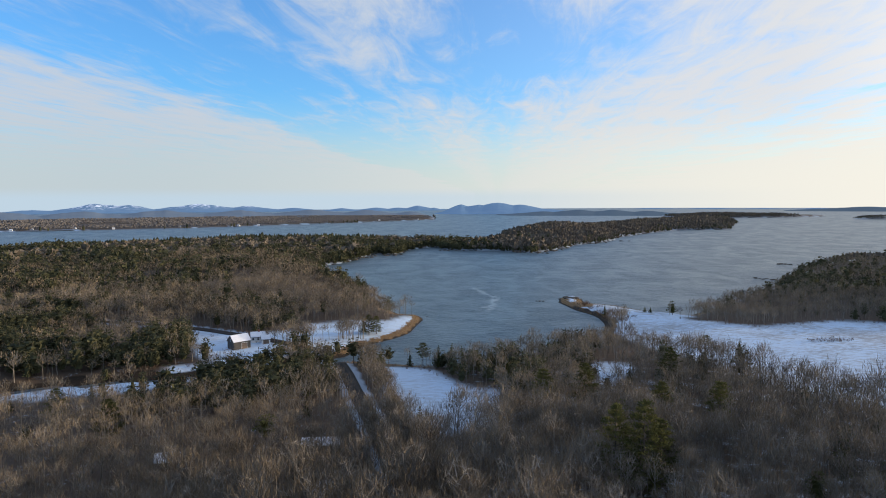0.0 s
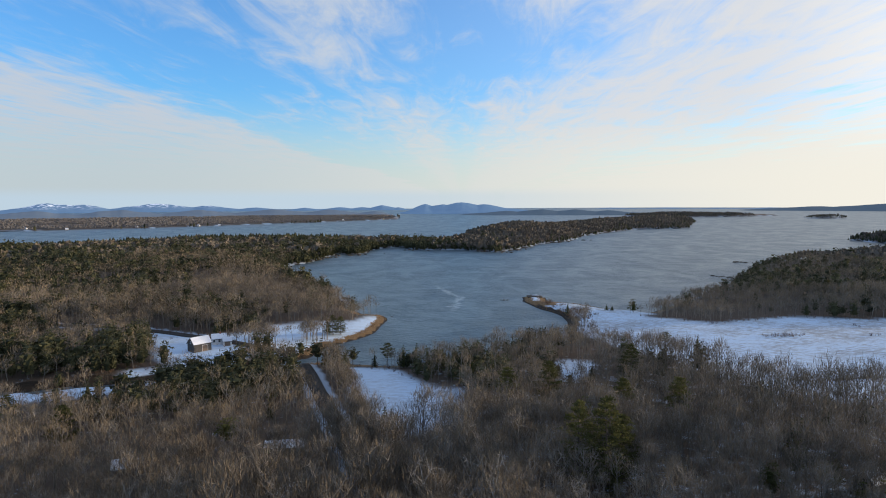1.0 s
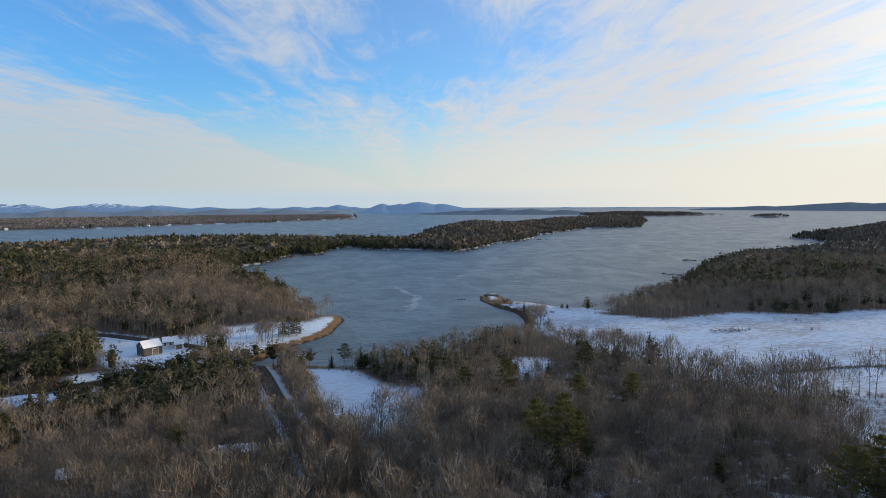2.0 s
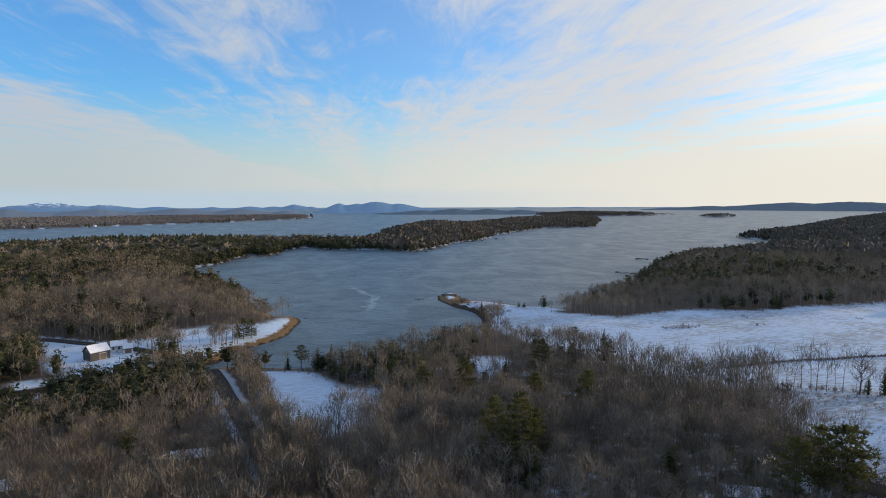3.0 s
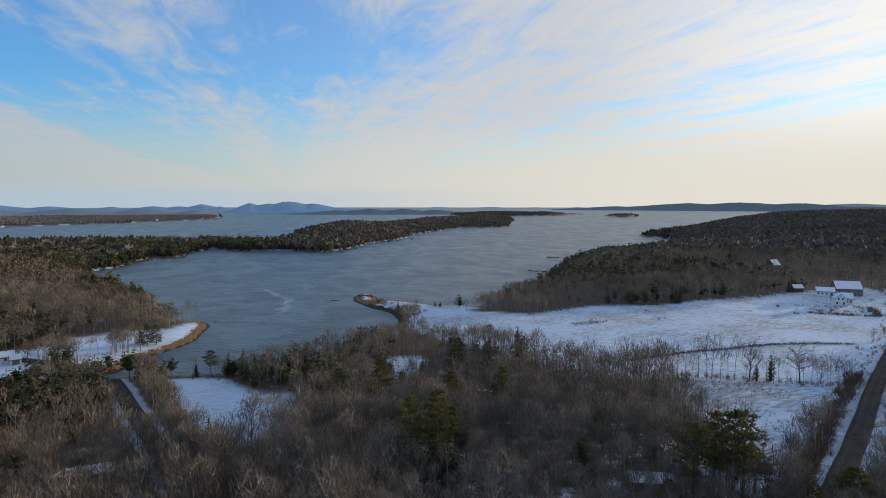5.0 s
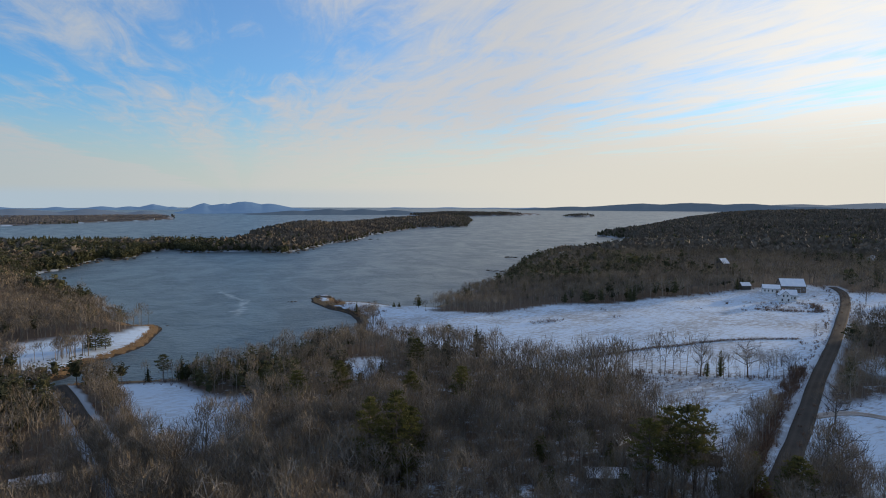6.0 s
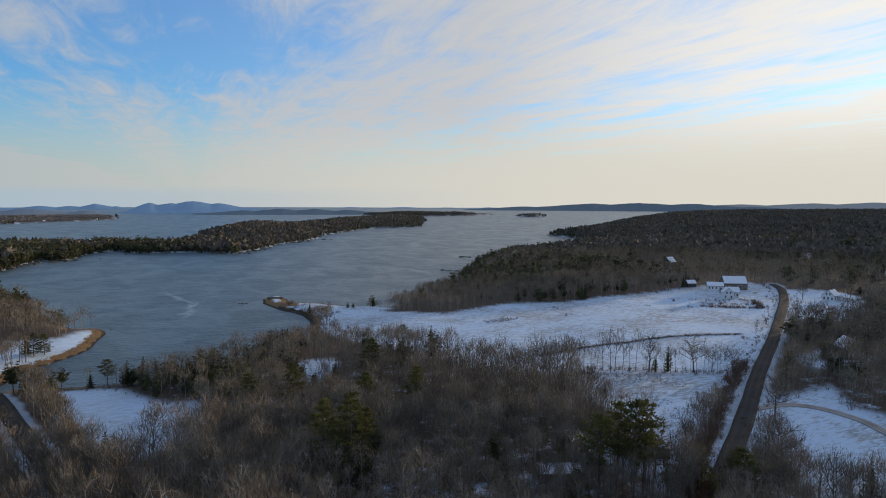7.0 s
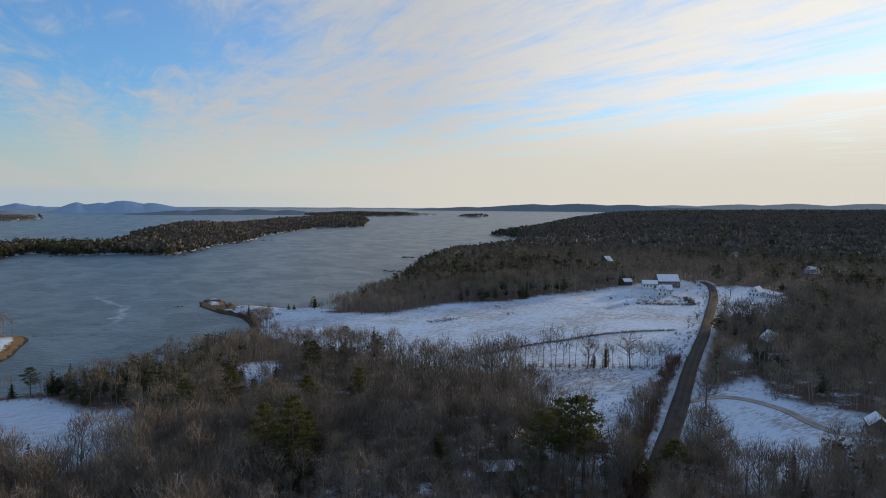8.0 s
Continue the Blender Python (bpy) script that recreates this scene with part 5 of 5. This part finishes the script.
gable_building("cape_house", "white cape house with gable windows in a snowy yard", "house", 366, 224, 8, 7.5, 6.6, 3.2, 6.2, M_WHITE,
               openings=row_of("window", "x-", 1.0, .9, 1.3, -2.1, 0, 2.1) + row_of("window", "x-", 3.5, .8, 1.1, -.9, .9) + row_of("window", "y-", 1.0, .9, 1.3, -2.4, 0, 2.4), chimney=.4)
gable_building("porch_wing", "low white wing of a cape house under snow", "house", 370, 218.8, 8, 4.6, 3.4, 2.2, 3.1, M_WHITE)
gable_building("house", "grey house with a snowy roof behind bare trees", "house", 240, 139, 60, 9, 7.5, 4.0, 7.2, M_GREYBOARD,
               openings=row_of("window", "x-", 1.0, .9, 1.4, -2, 2) + row_of("window", "x-", 4.0, .9, 1.2, 0) + row_of("window", "y-", 1.0, .9, 1.4, -2.5, 1.5))
gable_building("cottage", "low cottage with a snowy roof behind tall pines", "house", 112, 113, -40, 12, 8, 2.8, 5.4, M_GREYBOARD,
               openings=row_of("window", "y-", .9, 1, 1.2, -4.5, -1.5, 3.5) + [("door", "y-", 1.2, 0, 1, 2.1)], chimney=2.0)
gable_building("woodshed", "low dark shed with a snow-covered roof", "shed", 85, 111, -25, 9, 5, 2.2, 3.3, M_BROWNBOARD)
gable_building("woodshed", "small cabin with a snowy roof in the woods", "shed", 98, 124, 20, 5, 4.5, 2.6, 4.4, M_GREYBOARD)
gable_building("cabin", "small dark cabin with a snow-patched roof in woods", "shed", -65, 142, 15, 3.6, 3.0, 2.2, 3.6, M_BROWNBOARD)
gable_building("long_shed", "long low shed under snow among bare trees", "shed", -31, 155, 4, 9.5, 4.2, 2.0, 3.0, M_GREYBOARD)
gable_building("cabin", "small cabin with a white roof near the road", "shed", -26, 127, 30, 5.2, 4.4, 2.6, 4.6, M_GREYBOARD)
gable_building("cabin", "weathered cabin half hidden by brush by a drive", "shed", 181, 76, 35, 6, 4.6, 2.4, 4.4, M_GREYBOARD)
gable_building("shed", "grey shed with snow on its roof by the wood", "shed", 338, 302, -20, 6, 5, 2.6, 4.4, M_GREYBOARD)
gable_building("house", "far house with a bright snowy roof in the woods", "house", 528, 276, 70, 9, 7, 2.8, 5.4, M_WHITE)
gable_building("house", "far house with a bright snowy roof in the woods", "house", 610, 399, 20, 9, 7, 2.6, 5.0, M_WHITE)
gable_building("house", "far house with a snowy roof in the woods", "house", 430, 408, 10, 9, 7, 4, 8, M_GREYBOARD)

# far cottages along the opposite coast
cottage = gable_building("shore_cottage", "small pale cottage on the far shore", "house", -990, 1441, 15, 6.5, 4.2, 1.9, 3.4, M_WHITE, group="cottages on the far shore")
rnd = random.Random(3)
shore = smooth_line([(-1005, 1434), (-672, 1562), (-365, 1838), (-85, 2140)], 46)
for q in shore[1:]:
    if rnd.random() < .36:
        px, py = q[0] + rnd.uniform(-22, 22), q[1] + rnd.uniform(-4, 34)
        zz = float(height(np.array([[px, py]]))[0])
        copy_thing(cottage, pose(px, py, zz, 0, 0, rnd.uniform(-40, 40)))


# ---------------------------------------------------------------- shore rocks, poles
def rock_mesh(seed, n=2):
    bm = bmesh.new()
    bmesh.ops.create_icosphere(bm, subdivisions=n, radius=1.0)
    for v in bm.verts:
        k = noise.noise(v.co * 1.3 + Vector((seed * 7.1, 0, 0))) * .45 + noise.noise(v.co * 3.1 + Vector((0, seed * 3.3, 0))) * .18
        v.co *= 1 + k
        v.co.z *= .55
    return bm


def ledge(label, x, y, spread, count, size, long_dir=0.0, snow=False, z=0.1):
    base = new("rock_ledge")
    base.matrix_world = pose(x, y, max(z, float(height(np.array([[x, y]]))[0]) + z), 0, 0, long_dir)
    r = random.Random(int(x * 3 + y))
    for _ in range(count):
        bm = rock_mesh(r.uniform(0, 50))
        k = size * r.uniform(.5, 1.2)
        bmesh.ops.transform(bm, verts=bm.verts[:], matrix=Matrix.Translation((r.gauss(0, spread), r.gauss(0, spread * .25), -.1)) @ Matrix.Rotation(r.uniform(0, 6), 4, "Z") @ Matrix.Diagonal((k * 1.4, k, k, 1)))
        part("rock", bm, M_ROCK, base)
    if snow:
        bm = rock_mesh(4.4)
        bmesh.ops.transform(bm, verts=bm.verts[:], matrix=Matrix.Translation((.5, 0, size * .35)) @ Matrix.Diagonal((spread * .7, spread * .3, size * .5, 1)))
        part("snow_cap", bm, M_SNOW, base, "white snow patch")
    tagged(base, label, "rock")


ledge("dark weedy ledge with a snow patch at the spit's tip", 85, 415, 3.6, 17, 1.8, -20, True, .2)
ledge("small dark rock awash in the bay", 64, 408, 1.2, 3, .9)
ledge("low dark ledge awash off the wooded shore", 268, 514, 7, 8, 1.6, -40)
ledge("low dark ledge awash off the wooded shore", 350, 628, 8, 8, 1.8, -30)
ledge("small dark rock awash in the bay", 292, 1000, 3.5, 3, 2.2)
ledge("dark ledges at the edge of the cove", -94, 532, 6, 10, 1.8, 10)
ledge("brown shore rocks below bare trees", -40, 422, 4, 8, 1.5, -60)
ledge("tiny rock off the marshy point", -10, 354, .8, 2, .5)
for x, y, a in ((-112, 680, 60), (-97, 715, 70), (-64, 762, 20), (20, 832, 0), (112, 788, -30), (140, 815, 40), (230, 955, 45), (286, 1058, 60), (340, 1150, 50)):
    ledge("pale shore ledge below dark evergreens", x, y, 13, 14, 1.7, a, False, .2)


def utility_pole(x, y, h):
    z = float(height(np.array([[x, y]]))[0])
    base = new("utility_pole")
    base.matrix_world = pose(x, y, z, 0, 0, 20)
    bm = bmesh.new()
    bmesh.ops.create_cone(bm, cap_ends=True, segments=8, radius1=.17, radius2=.11, depth=h + 1, matrix=Matrix.Translation((0, 0, h / 2 - .5)))
    part("pole", bm, M_POLE, base)
    part("crossarm", box(-1.1, 1.1, -.06, .06, h - .75, h - .6, .01), M_POLE, base)
    for u in (-.95, 0, .95):
        bm = bmesh.new()
        bmesh.ops.create_cone(bm, cap_ends=True, segments=6, radius1=.07, radius2=.04, depth=.2, matrix=Matrix.Translation((u, 0, h - .5)))
        part("insulator", bm, M_TRIM, base)
    tagged(base, "weathered wooden utility pole beside the road", "utility pole", "poles along the west road")


for x, y in ((-52, 256), (-45, 234), (-38, 208), (-29, 180), (-20, 152)):
    utility_pole(x, y, 8.5)
